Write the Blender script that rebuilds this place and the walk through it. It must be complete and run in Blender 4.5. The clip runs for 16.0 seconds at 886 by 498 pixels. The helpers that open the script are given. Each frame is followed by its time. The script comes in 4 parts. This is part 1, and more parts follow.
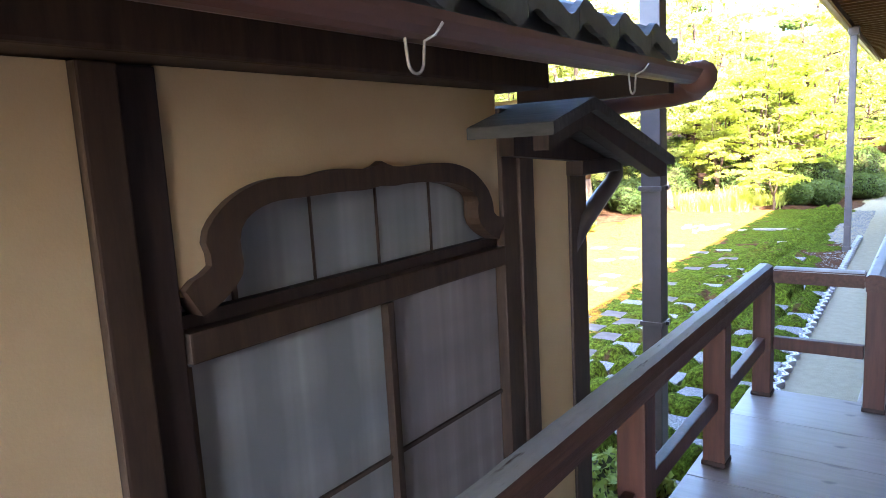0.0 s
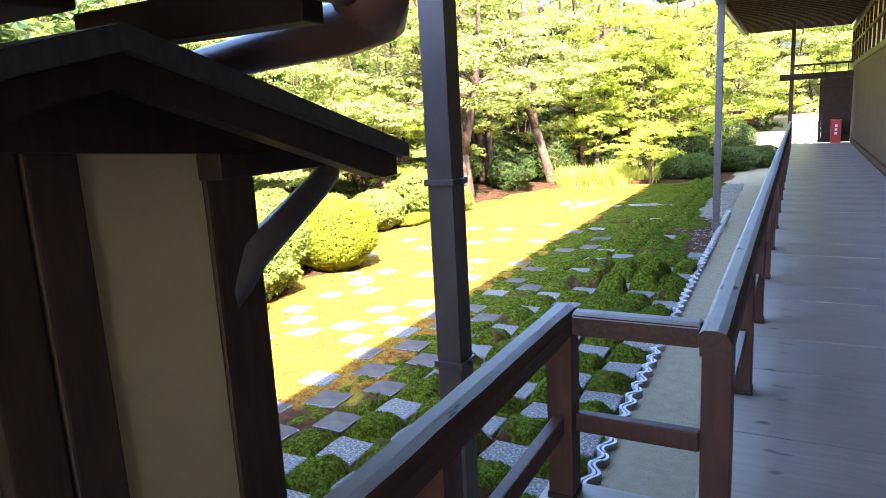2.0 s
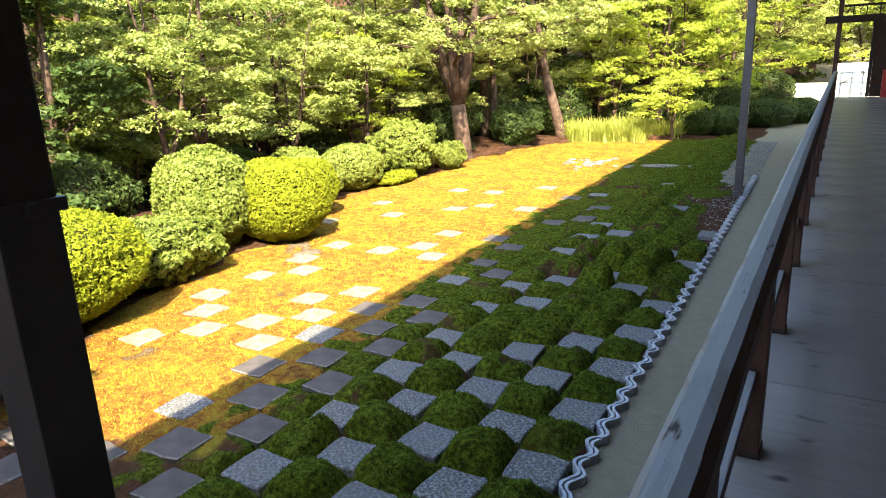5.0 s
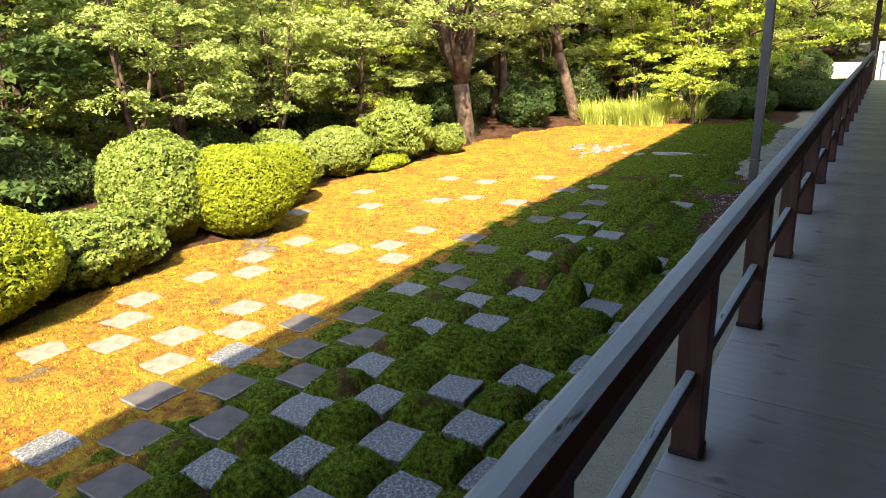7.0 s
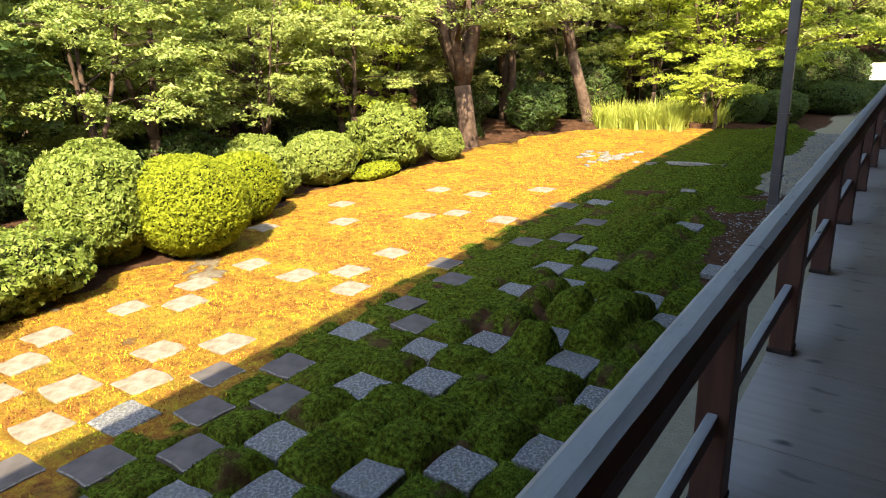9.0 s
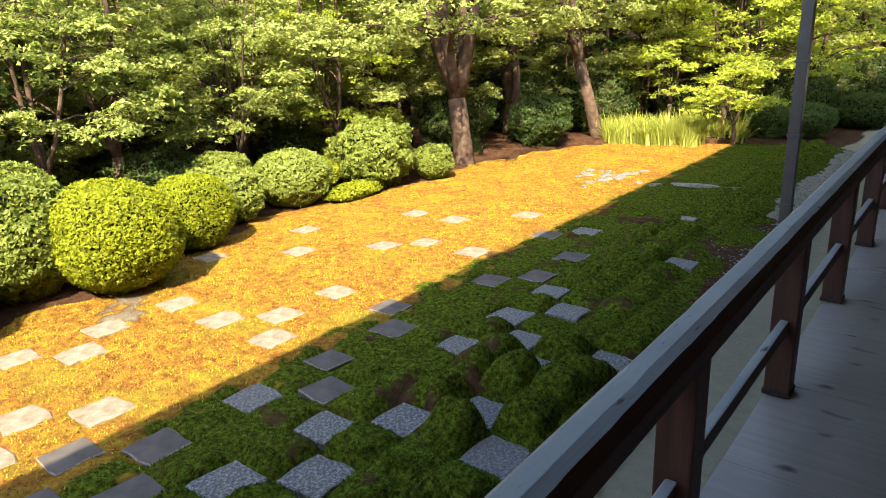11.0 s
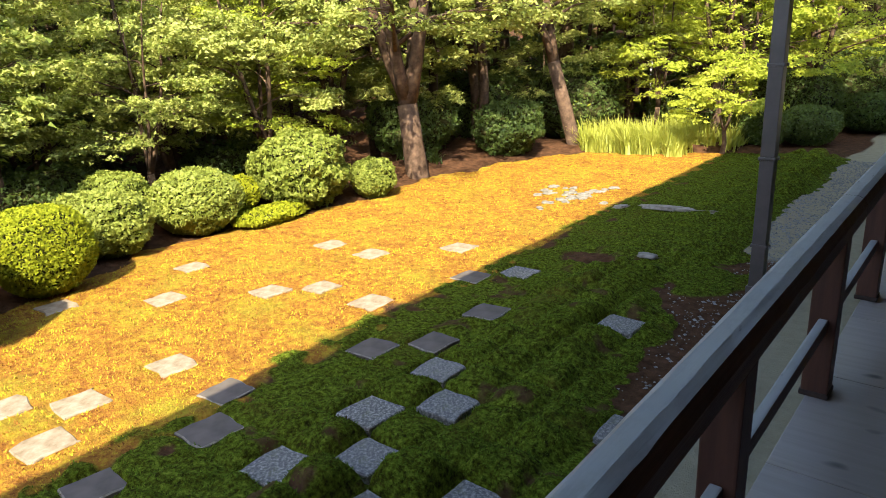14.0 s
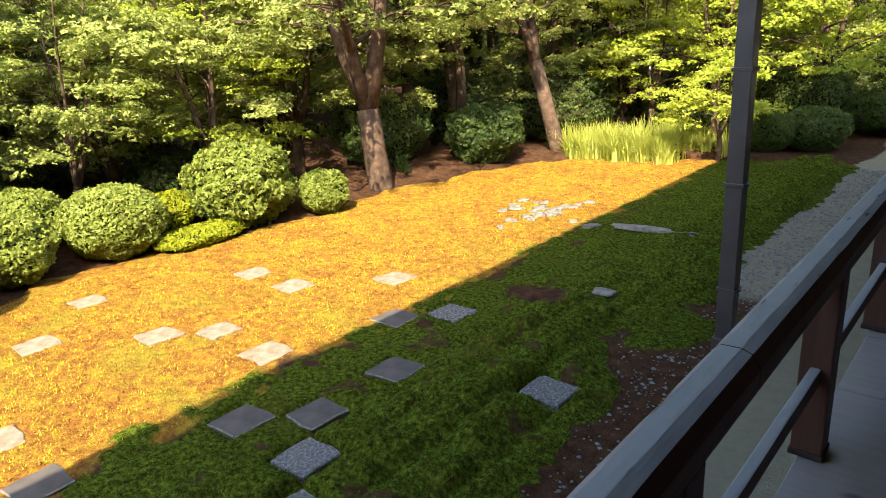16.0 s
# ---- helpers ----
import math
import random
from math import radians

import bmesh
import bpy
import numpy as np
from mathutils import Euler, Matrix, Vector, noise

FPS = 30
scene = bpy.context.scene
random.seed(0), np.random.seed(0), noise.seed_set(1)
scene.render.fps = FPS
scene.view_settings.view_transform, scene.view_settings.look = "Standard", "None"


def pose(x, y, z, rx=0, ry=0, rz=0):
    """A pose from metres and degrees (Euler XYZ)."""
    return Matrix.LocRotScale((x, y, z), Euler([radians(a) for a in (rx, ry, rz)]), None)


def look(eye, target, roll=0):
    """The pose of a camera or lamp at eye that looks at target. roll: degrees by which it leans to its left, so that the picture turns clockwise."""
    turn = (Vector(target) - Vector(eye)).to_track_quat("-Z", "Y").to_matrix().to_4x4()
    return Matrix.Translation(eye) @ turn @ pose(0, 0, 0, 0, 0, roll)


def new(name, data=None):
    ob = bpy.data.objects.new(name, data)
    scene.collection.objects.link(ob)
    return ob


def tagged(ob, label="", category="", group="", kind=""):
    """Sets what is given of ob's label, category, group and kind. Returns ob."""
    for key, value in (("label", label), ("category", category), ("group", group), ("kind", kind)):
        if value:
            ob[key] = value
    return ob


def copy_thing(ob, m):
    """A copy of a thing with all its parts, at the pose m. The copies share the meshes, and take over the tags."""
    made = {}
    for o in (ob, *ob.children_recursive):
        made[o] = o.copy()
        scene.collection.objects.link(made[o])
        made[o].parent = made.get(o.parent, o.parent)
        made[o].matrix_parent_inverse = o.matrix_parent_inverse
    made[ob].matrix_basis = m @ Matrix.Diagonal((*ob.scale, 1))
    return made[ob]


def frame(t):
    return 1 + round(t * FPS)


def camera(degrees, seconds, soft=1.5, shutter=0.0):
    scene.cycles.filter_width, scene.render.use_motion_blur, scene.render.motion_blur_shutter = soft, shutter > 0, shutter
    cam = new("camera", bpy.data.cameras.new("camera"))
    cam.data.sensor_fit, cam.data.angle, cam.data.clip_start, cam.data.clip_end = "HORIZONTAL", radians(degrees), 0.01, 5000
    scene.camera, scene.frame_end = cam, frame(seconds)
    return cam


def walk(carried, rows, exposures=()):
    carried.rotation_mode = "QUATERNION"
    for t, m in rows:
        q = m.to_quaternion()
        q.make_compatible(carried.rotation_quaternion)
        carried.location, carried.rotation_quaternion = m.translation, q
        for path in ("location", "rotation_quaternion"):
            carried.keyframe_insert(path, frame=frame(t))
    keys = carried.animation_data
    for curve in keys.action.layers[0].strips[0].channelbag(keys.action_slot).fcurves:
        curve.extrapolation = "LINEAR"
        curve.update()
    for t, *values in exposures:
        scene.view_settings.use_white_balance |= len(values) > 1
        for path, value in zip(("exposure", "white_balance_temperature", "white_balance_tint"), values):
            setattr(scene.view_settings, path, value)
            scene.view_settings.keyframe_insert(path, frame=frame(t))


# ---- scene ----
cam = camera(66.9, 16.0, 0.9)
PATH = [
    (0, (0.102, 0.636, 2.467), (-1.082, 2.222, 2.176), -3.1),
    (0.5, (0.102, 0.995, 2.454), (-0.926, 2.68, 2.134), -3.4),
    (1, (0.14, 1.356, 2.453), (-0.845, 3.064, 2.117), -3.3),
    (1.5, (0.084, 1.716, 2.443), (-0.866, 3.439, 2.086), -3.2),
    (2, (0.091, 2.06, 2.448), (-0.841, 3.787, 2.064), -3.1),
    (2.5, (0.055, 2.4, 2.436), (-0.873, 4.122, 2.02), -3.0),
    (3, (0.044, 2.774, 2.409), (-0.884, 4.49, 1.966), -2.7),
    (3.5, (0.031, 3.094, 2.409), (-0.904, 4.797, 1.936), -2.5),
    (4, (0.008, 3.412, 2.393), (-0.94, 5.103, 1.9), -2.5),
    (6.5, (0.224, 4.936, 2.423), (-0.823, 6.535, 1.835), -2.1),
    (7, (0.262, 5.233, 2.427), (-0.798, 6.82, 1.829), -2.1),
    (7.5, (0.23, 5.547, 2.426), (-0.855, 7.116, 1.824), -2.1),
    (8, (0.24, 5.848, 2.426), (-0.855, 7.409, 1.822), -2.0),
    (8.5, (0.247, 6.141, 2.43), (-0.863, 7.692, 1.826), -2.0),
    (9, (0.218, 6.483, 2.423), (-0.908, 8.023, 1.82), -2.0),
    (11.5, (0.305, 8.115, 2.428), (-0.91, 9.595, 1.851), -2.2),
    (12, (0.311, 8.43, 2.434), (-0.911, 9.903, 1.853), -2.2),
    (12.5, (0.257, 8.782, 2.425), (-0.968, 10.251, 1.841), -2.3),
    (13, (0.269, 9.139, 2.423), (-0.957, 10.607, 1.838), -2.3),
    (13.5, (0.227, 9.489, 2.418), (-1.004, 10.954, 1.834), -2.5),
    (14, (0.219, 9.859, 2.417), (-1.016, 11.32, 1.833), -2.7),
    (14.5, (0.221, 10.212, 2.421), (-1.016, 11.671, 1.835), -2.9),
    (15, (0.207, 10.578, 2.417), (-1.039, 12.029, 1.832), -2.9),
    (15.5, (0.26, 10.936, 2.431), (-0.996, 12.379, 1.845), -3.1),
    (16, (0.202, 11.307, 2.413), (-1.071, 12.733, 1.822), -3.2),
]
EXPOSURE = [(0.0, 5.25, 5550, 17), (0.5, 4.95, 5550, 17), (1.0, 4.58, 5550, 17), (1.5, 4.36, 5550, 17), (2.0, 4.24, 5600, 17), (2.5, 4.02, 5700, 16), (3.0, 3.75, 5850, 14), (4.0, 3.4, 6050, 12), (6.5, 2.96, 6300, 10), (9.0, 2.79, 6350, 10), (16.0, 2.69, 6350, 10)]
walk(cam, [(t, look(eye, target, roll)) for t, eye, target, roll in PATH], EXPOSURE)

# the place's light: a high sun behind the hall's eaves and a clear sky
SUN = Vector((0.565, -0.85, 1.0)).normalized()
world = bpy.data.worlds.new("sky")
scene.world = world
world.use_nodes = True
wt = world.node_tree
sky = wt.nodes.new("ShaderNodeTexSky")
sky.sky_type, sky.sun_disc = "NISHITA", False
sky.sun_elevation = math.asin(SUN.z)
sky.sun_rotation = math.atan2(SUN.x, SUN.y)
sky.air_density, sky.dust_density = 1.0, 1.6
back = wt.nodes["Background"]
wt.links.new(sky.outputs["Color"], back.inputs["Color"])
back.inputs["Strength"].default_value = 0.118
lamp = bpy.data.lights.new("sun", "SUN")
lamp.energy, lamp.angle, lamp.color = 2.75, radians(0.53), (1.0, 0.89, 0.68)
new("sun", lamp).matrix_world = look(SUN * 60, (0, 0, 0))


# ---- materials ----
def material(name, rough=0.8, spec=0.3):
    m = bpy.data.materials.new(name)
    m.use_nodes = True
    t = m.node_tree
    b = t.nodes["Principled BSDF"]
    b.inputs["Roughness"].default_value = rough
    b.inputs["Specular IOR Level"].default_value = spec
    return m, t, b


def node(t, kind, **values):
    n = t.nodes.new(kind)
    for k, v in values.items():
        n.inputs[k].default_value = v
    return n


def coords(t, scale=(1, 1, 1), source="Object"):
    c = t.nodes.new("ShaderNodeTexCoord")
    mp = node(t, "ShaderNodeMapping", Scale=scale)
    t.links.new(c.outputs[source], mp.inputs["Vector"])
    return mp.outputs["Vector"]


def noise_tex(t, vec, scale, detail=4.0, rough=0.6):
    n = node(t, "ShaderNodeTexNoise", Scale=scale, Detail=detail, Roughness=rough)
    t.links.new(vec, n.inputs["Vector"])
    return n.outputs["Fac"]


def ramp(t, fac, stops):
    r = t.nodes.new("ShaderNodeValToRGB")
    while len(r.color_ramp.elements) < len(stops):
        r.color_ramp.elements.new(0.5)
    for e, (p, c) in zip(r.color_ramp.elements, stops):
        e.position, e.color = p, (*c, 1)
    t.links.new(fac, r.inputs["Fac"])
    return r.outputs["Color"]


def mix(t, fac, a, b, mode="MIX"):
    n = t.nodes.new("ShaderNodeMix")
    n.data_type, n.blend_type = "RGBA", mode
    for sock, v in ((n.inputs["Factor"], fac), (n.inputs["A"], a), (n.inputs["B"], b)):
        if isinstance(v, bpy.types.NodeSocket):
            t.links.new(v, sock)
        elif isinstance(v, tuple):
            sock.default_value = (*v, 1)
        else:
            sock.default_value = v
    return n.outputs["Result"]


def calc(t, op, a, b=0.0):
    n = t.nodes.new("ShaderNodeMath")
    n.operation, n.use_clamp = op, True
    for sock, v in ((n.inputs[0], a), (n.inputs[1], b)):
        if isinstance(v, bpy.types.NodeSocket):
            t.links.new(v, sock)
        else:
            sock.default_value = v
    return n.outputs["Value"]


def bump(t, b, height, strength=0.3, distance=0.01):
    n = node(t, "ShaderNodeBump", Strength=strength, Distance=distance)
    t.links.new(height, n.inputs["Height"])
    t.links.new(n.outputs["Normal"], b.inputs["Normal"])


def own_random(t):
    return t.nodes.new("ShaderNodeObjectInfo").outputs["Random"]


def wood(name, dark, light, stretch=(14, 1.2, 14), rough=0.6, worn=None, grainy=0.25, spec=0.3):
    """Grained timber; worn: a weathered colour on the faces that look up."""
    m, t, b = material(name, rough, spec)
    v = coords(t, stretch)
    grain = noise_tex(t, v, 3.0, 6, 0.65)
    patch = noise_tex(t, coords(t, (1, 1, 1)), 2.2, 3)
    col = ramp(t, grain, [(0.3, dark), (0.72, light)])
    col = mix(t, calc(t, "MULTIPLY", patch, 0.5), col, dark)
    if worn:
        up = t.nodes.new("ShaderNodeNewGeometry").outputs["Normal"]
        s = t.nodes.new("ShaderNodeSeparateXYZ")
        t.links.new(up, s.inputs[0])
        top = calc(t, "MULTIPLY", calc(t, "SUBTRACT", s.outputs["Z"], 0.56), 4.0)
        streak = calc(t, "MULTIPLY", calc(t, "SUBTRACT", noise_tex(t, v, 2.0, 6, 0.7), 0.12), 4.2)
    shade = calc(t, "ADD", calc(t, "MULTIPLY", own_random(t), 0.35), 0.0)
    col = mix(t, shade, col, tuple(c * 0.72 for c in dark))
    if worn:
        blotch = noise_tex(t, coords(t, (9, 2.5, 9)), 2.4, 6, 0.7)
        bare = mix(t, calc(t, "MULTIPLY", calc(t, "SUBTRACT", blotch, 0.5), 3.0), worn, tuple(c * 0.72 for c in worn))
        pit = calc(t, "MULTIPLY", calc(t, "SUBTRACT", noise_tex(t, coords(t, (26, 5, 26)), 1.6, 3, 0.5), 0.66), 12)
        bare = mix(t, pit, bare, dark)
        col = mix(t, calc(t, "MULTIPLY", top, streak), col, bare)
    t.links.new(col, b.inputs["Base Color"])
    bump(t, b, grain, grainy, 0.004)
    return m


def plain(name, a, b_, scale=6, rough=0.7, strength=0.15, spec=0.3, metal=0.0, fine=60):
    m, t, b = material(name, rough, spec)
    b.inputs["Metallic"].default_value = metal
    v = coords(t)
    n = noise_tex(t, v, scale, 5)
    f = noise_tex(t, v, fine, 3)
    col = mix(t, calc(t, "MULTIPLY", f, 0.4), ramp(t, n, [(0.35, a), (0.68, b_)]), a)
    t.links.new(col, b.inputs["Base Color"])
    bump(t, b, f, strength, 0.003)
    return m


def leaf(name, tones, glow=0.35, rough=0.45, spec=0.35):
    """Leaves: each island a tone of its own, with light let through."""
    m, t, b = material(name, rough, spec)
    g = t.nodes.new("ShaderNodeNewGeometry").outputs["Random Per Island"]
    k = len(tones)
    col = ramp(t, g, [(i / max(1, k - 1), c) for i, c in enumerate(tones)])
    big = noise_tex(t, coords(t, (1, 1, 1)), 0.9, 2)
    col = mix(t, calc(t, "MULTIPLY", big, 0.55), col, tones[0])
    hue = mix(t, calc(t, "MULTIPLY", own_random(t), 0.35), col, tones[-1])
    t.links.new(hue, b.inputs["Base Color"])
    tr = t.nodes.new("ShaderNodeBsdfTranslucent")
    t.links.new(mix(t, 0.5, hue, (0.40, 0.44, 0.075)), tr.inputs["Color"])
    ms = t.nodes.new("ShaderNodeMixShader")
    ms.inputs["Fac"].default_value = glow
    t.links.new(b.outputs["BSDF"], ms.inputs[1])
    t.links.new(tr.outputs["BSDF"], ms.inputs[2])
    t.links.new(ms.outputs["Shader"], t.nodes["Material Output"].inputs["Surface"])
    return m


def sprig(name, stops, drift=3.6):
    """Moss sprigs whose tone drifts over the ground, with a tone of its own for each."""
    m, t, b = material(name, 0.9, 0.03)
    v = coords(t)
    tone = calc(t, "ADD", calc(t, "MULTIPLY", noise_tex(t, v, drift, 8, 0.8), 0.86), calc(t, "MULTIPLY", t.nodes.new("ShaderNodeNewGeometry").outputs["Random Per Island"], 0.18))
    t.links.new(ramp(t, tone, stops), b.inputs["Base Color"])
    return m


def granite(name, pale=1.0):
    m, t, b = material(name, 0.8, 0.3)
    tone = lambda *c: tuple(min(0.5, pale * v) for v in c)
    v = coords(t)
    speck = noise_tex(t, v, 42, 6, 0.8)
    cloud = noise_tex(t, v, 5, 5, 0.6)
    col = ramp(t, speck, [(0.41, tone(0.022, 0.022, 0.021)), (0.5, tone(0.095, 0.09, 0.082)), (0.59, (0.33, 0.31, 0.275))])
    col = mix(t, calc(t, "MULTIPLY", cloud, 0.4), col, tone(0.16, 0.148, 0.13))
    col = mix(t, calc(t, "MULTIPLY", own_random(t), 0.45), col, tone(0.13, 0.123, 0.115))
    moss = calc(t, "MULTIPLY", calc(t, "SUBTRACT", noise_tex(t, v, 7, 6, 0.75), 0.54), 6)
    col = mix(t, moss, col, (0.16, 0.115, 0.05) if pale > 1 else (0.11, 0.11, 0.05))
    t.links.new(col, b.inputs["Base Color"])
    bump(t, b, speck, 0.35, 0.004)
    return m


def ground_material():
    """Moss, sand and soil, laid out by the cover attribute: red is lush moss, green is sun-browned moss, blue is bare soil."""
    m, t, b = material("ground_cover", 0.95, 0.03)
    a = t.nodes.new("ShaderNodeAttribute")
    a.attribute_name = "cover"
    s = t.nodes.new("ShaderNodeSeparateColor")
    t.links.new(a.outputs["Color"], s.inputs["Color"])
    v = coords(t)
    fine, mid, wide = noise_tex(t, v, 70, 3, 0.7), noise_tex(t, v, 9, 5, 0.65), noise_tex(t, v, 1.3, 4, 0.6)
    sand = mix(t, calc(t, "MULTIPLY", fine, 0.6), ramp(t, mid, [(0.3, (0.25, 0.215, 0.14)), (0.7, (0.33, 0.285, 0.19))]), (0.22, 0.185, 0.12))
    tuft = noise_tex(t, v, 26, 5, 0.75)
    lush = mix(t, calc(t, "MULTIPLY", fine, 0.35), ramp(t, tuft, [(0.36, (0.014, 0.012, 0.003)), (0.46, (0.046, 0.055, 0.004)), (0.55, (0.085, 0.118, 0.010)), (0.66, (0.165, 0.205, 0.022))]), (0.040, 0.042, 0.004))
    lush = mix(t, calc(t, "MULTIPLY", calc(t, "SUBTRACT", wide, 0.58), 4.0), lush, (0.085, 0.062, 0.012))
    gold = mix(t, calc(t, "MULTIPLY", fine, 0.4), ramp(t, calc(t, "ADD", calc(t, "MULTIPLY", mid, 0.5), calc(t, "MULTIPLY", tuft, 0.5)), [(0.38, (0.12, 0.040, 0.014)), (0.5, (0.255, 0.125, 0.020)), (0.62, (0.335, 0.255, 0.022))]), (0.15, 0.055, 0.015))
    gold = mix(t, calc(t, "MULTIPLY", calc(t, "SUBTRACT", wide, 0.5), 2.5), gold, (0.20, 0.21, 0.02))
    soil = ramp(t, mid, [(0.3, (0.035, 0.018, 0.010)), (0.7, (0.10, 0.05, 0.026))])

    def eased(x):
        return calc(t, "MULTIPLY", calc(t, "SUBTRACT", calc(t, "ADD", x, calc(t, "MULTIPLY", mid, 0.5)), 0.6), 3.2)

    col = mix(t, eased(s.outputs["Blue"]), sand, soil)
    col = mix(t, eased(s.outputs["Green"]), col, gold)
    col = mix(t, eased(s.outputs["Red"]), col, lush)
    t.links.new(col, b.inputs["Base Color"])
    bump(t, b, calc(t, "ADD", calc(t, "MULTIPLY", fine, 0.4), calc(t, "MULTIPLY", tuft, 0.8)), 1.0, 0.03)
    return m


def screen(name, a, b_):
    """Old paper behind glass; upright pale reflections and faint cross-bar shadows painted in."""
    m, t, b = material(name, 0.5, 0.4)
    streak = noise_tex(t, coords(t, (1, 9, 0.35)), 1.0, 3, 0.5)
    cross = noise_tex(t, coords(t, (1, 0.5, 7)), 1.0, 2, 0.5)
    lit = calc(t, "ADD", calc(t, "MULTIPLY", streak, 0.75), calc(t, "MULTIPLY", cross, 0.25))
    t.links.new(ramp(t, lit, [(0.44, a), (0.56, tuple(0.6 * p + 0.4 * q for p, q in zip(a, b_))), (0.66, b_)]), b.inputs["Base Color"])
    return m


RED_WOOD = wood("red_brown_wood", (0.045, 0.018, 0.012), (0.12, 0.048, 0.030), (14, 14, 1.4), 0.5)
HUT_WOOD = wood("hut_timber", (0.032, 0.018, 0.011), (0.088, 0.051, 0.030), (10, 10, 1.4), 0.6)
RAIL_WOOD = wood("handrail_wood", (0.045, 0.020, 0.012), (0.11, 0.05, 0.03), (22, 0.7, 22), 0.55, worn=(0.29, 0.275, 0.25), grainy=0.6)
DARK_WOOD = wood("dark_stained_wood", (0.018, 0.010, 0.008), (0.055, 0.031, 0.021), (12, 12, 1.2), 0.6)
EAVE_WOOD = wood("eave_wood", (0.035, 0.016, 0.009), (0.09, 0.042, 0.022), (8, 1, 8), 0.75)
ROOF_BOARD = wood("weathered_roof_board", (0.05, 0.05, 0.048), (0.13, 0.125, 0.115), (2, 18, 8), 0.8)
PLASTER = plain("ochre_plaster", (0.46, 0.335, 0.185), (0.53, 0.395, 0.225), 2.0, 0.95, 0.2, 0.1, fine=120)
WHITE_PLASTER = plain("pale_plaster", (0.62, 0.60, 0.50), (0.72, 0.70, 0.60), 2.0, 0.9, 0.1, 0.1)
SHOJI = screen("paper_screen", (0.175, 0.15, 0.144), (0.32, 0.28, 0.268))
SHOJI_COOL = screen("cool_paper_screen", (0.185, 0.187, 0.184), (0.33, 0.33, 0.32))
PIPE = plain("painted_copper_pipe", (0.045, 0.036, 0.033), (0.075, 0.06, 0.055), 5, 0.42, 0.08, 0.5)
GUTTER = plain("brown_gutter", (0.095, 0.045, 0.032), (0.13, 0.063, 0.045), 7, 0.4, 0.06, 0.45)
KAWARA = plain("grey_roof_tile", (0.035, 0.038, 0.043), (0.085, 0.092, 0.102), 9, 0.42, 0.2, 0.45)
EDGE_TILE = plain("garden_edge_tile", (0.26, 0.26, 0.265), (0.40, 0.40, 0.40), 12, 0.5, 0.25, 0.4)
HOOK = plain("galvanised_wire", (0.35, 0.33, 0.30), (0.45, 0.43, 0.40), 9, 0.5, 0.05, 0.5, 0.3)
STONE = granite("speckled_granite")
# Copy for slabs in the sun, with sunlight lightened into its colour.
SUN_STONE = plain("sunlit_pale_slab", (0.15, 0.11, 0.065), (0.30, 0.255, 0.19), 9, 0.9, 0.4, 0.2, fine=45)
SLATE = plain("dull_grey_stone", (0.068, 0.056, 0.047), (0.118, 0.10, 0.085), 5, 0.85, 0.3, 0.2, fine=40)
SLAB_RIM = plain("lichened_slab_edge", (0.10, 0.085, 0.065), (0.27, 0.245, 0.205), 22, 0.9, 0.3, 0.2)
PALE_STONE = plain("pale_stone", (0.13, 0.115, 0.09), (0.29, 0.265, 0.225), 14, 0.85, 0.4, 0.2)
BARK = plain("bark", (0.045, 0.028, 0.018), (0.15, 0.095, 0.062), 7, 0.9, 0.9, 0.15, fine=25)
RED_PAINT = plain("red_paint", (0.40, 0.03, 0.025), (0.47, 0.045, 0.035), 4, 0.45, 0.03, 0.4)
WHITE_PAINT = plain("white_paint", (0.72, 0.72, 0.70), (0.8, 0.8, 0.78), 4, 0.6, 0.03, 0.4)
GREY_GRAVEL = plain("grey_gravel", (0.10, 0.095, 0.088), (0.27, 0.26, 0.235), 30, 0.9, 0.3, 0.2)
GROUND = ground_material()
MAPLE = leaf("maple_leaves", [(0.115, 0.16, 0.028), (0.24, 0.29, 0.058), (0.405, 0.43, 0.105), (0.58, 0.575, 0.185)], 0.45, 0.6, 0.12)
MAPLE_YELLOW = leaf("yellowing_leaves", [(0.21, 0.27, 0.022), (0.36, 0.42, 0.04), (0.51, 0.52, 0.07)], 0.48, 0.6, 0.12)
EVERGREEN = leaf("dark_evergreen_leaves", [(0.028, 0.050, 0.013), (0.055, 0.090, 0.020), (0.105, 0.145, 0.030)], 0.3, 0.5, 0.2)
AZALEA = leaf("clipped_azalea_leaves", [(0.15, 0.185, 0.008), (0.25, 0.275, 0.012), (0.36, 0.36, 0.022)], 0.35, 0.65, 0.08)
SHRUB = leaf("broad_shrub_leaves", [(0.085, 0.125, 0.014), (0.18, 0.225, 0.032), (0.33, 0.35, 0.075)], 0.33, 0.5, 0.16)
# The shrubs' solid heart, dark so that gaps between leaves read as shade.
CORE_SHADE = plain("shaded_inner_twigs", (0.020, 0.022, 0.006), (0.055, 0.050, 0.018), 14, 0.9, 0.5, 0.1)
IRIS = leaf("blade_leaves", [(0.27, 0.31, 0.04), (0.41, 0.44, 0.07), (0.56, 0.54, 0.13)], 0.5, 0.5, 0.15)
MOSS_LUSH = sprig("lush_moss_sprigs", [(0.36, (0.055, 0.030, 0.008)), (0.43, (0.020, 0.022, 0.003)), (0.52, (0.050, 0.080, 0.007)), (0.62, (0.098, 0.146, 0.012)), (0.73, (0.18, 0.222, 0.026))])
MOSS_GOLD = sprig("browned_moss_sprigs", [(0.36, (0.09, 0.028, 0.012)), (0.44, (0.225, 0.088, 0.020)), (0.51, (0.30, 0.16, 0.022)), (0.60, (0.345, 0.31, 0.018))], 2.0)


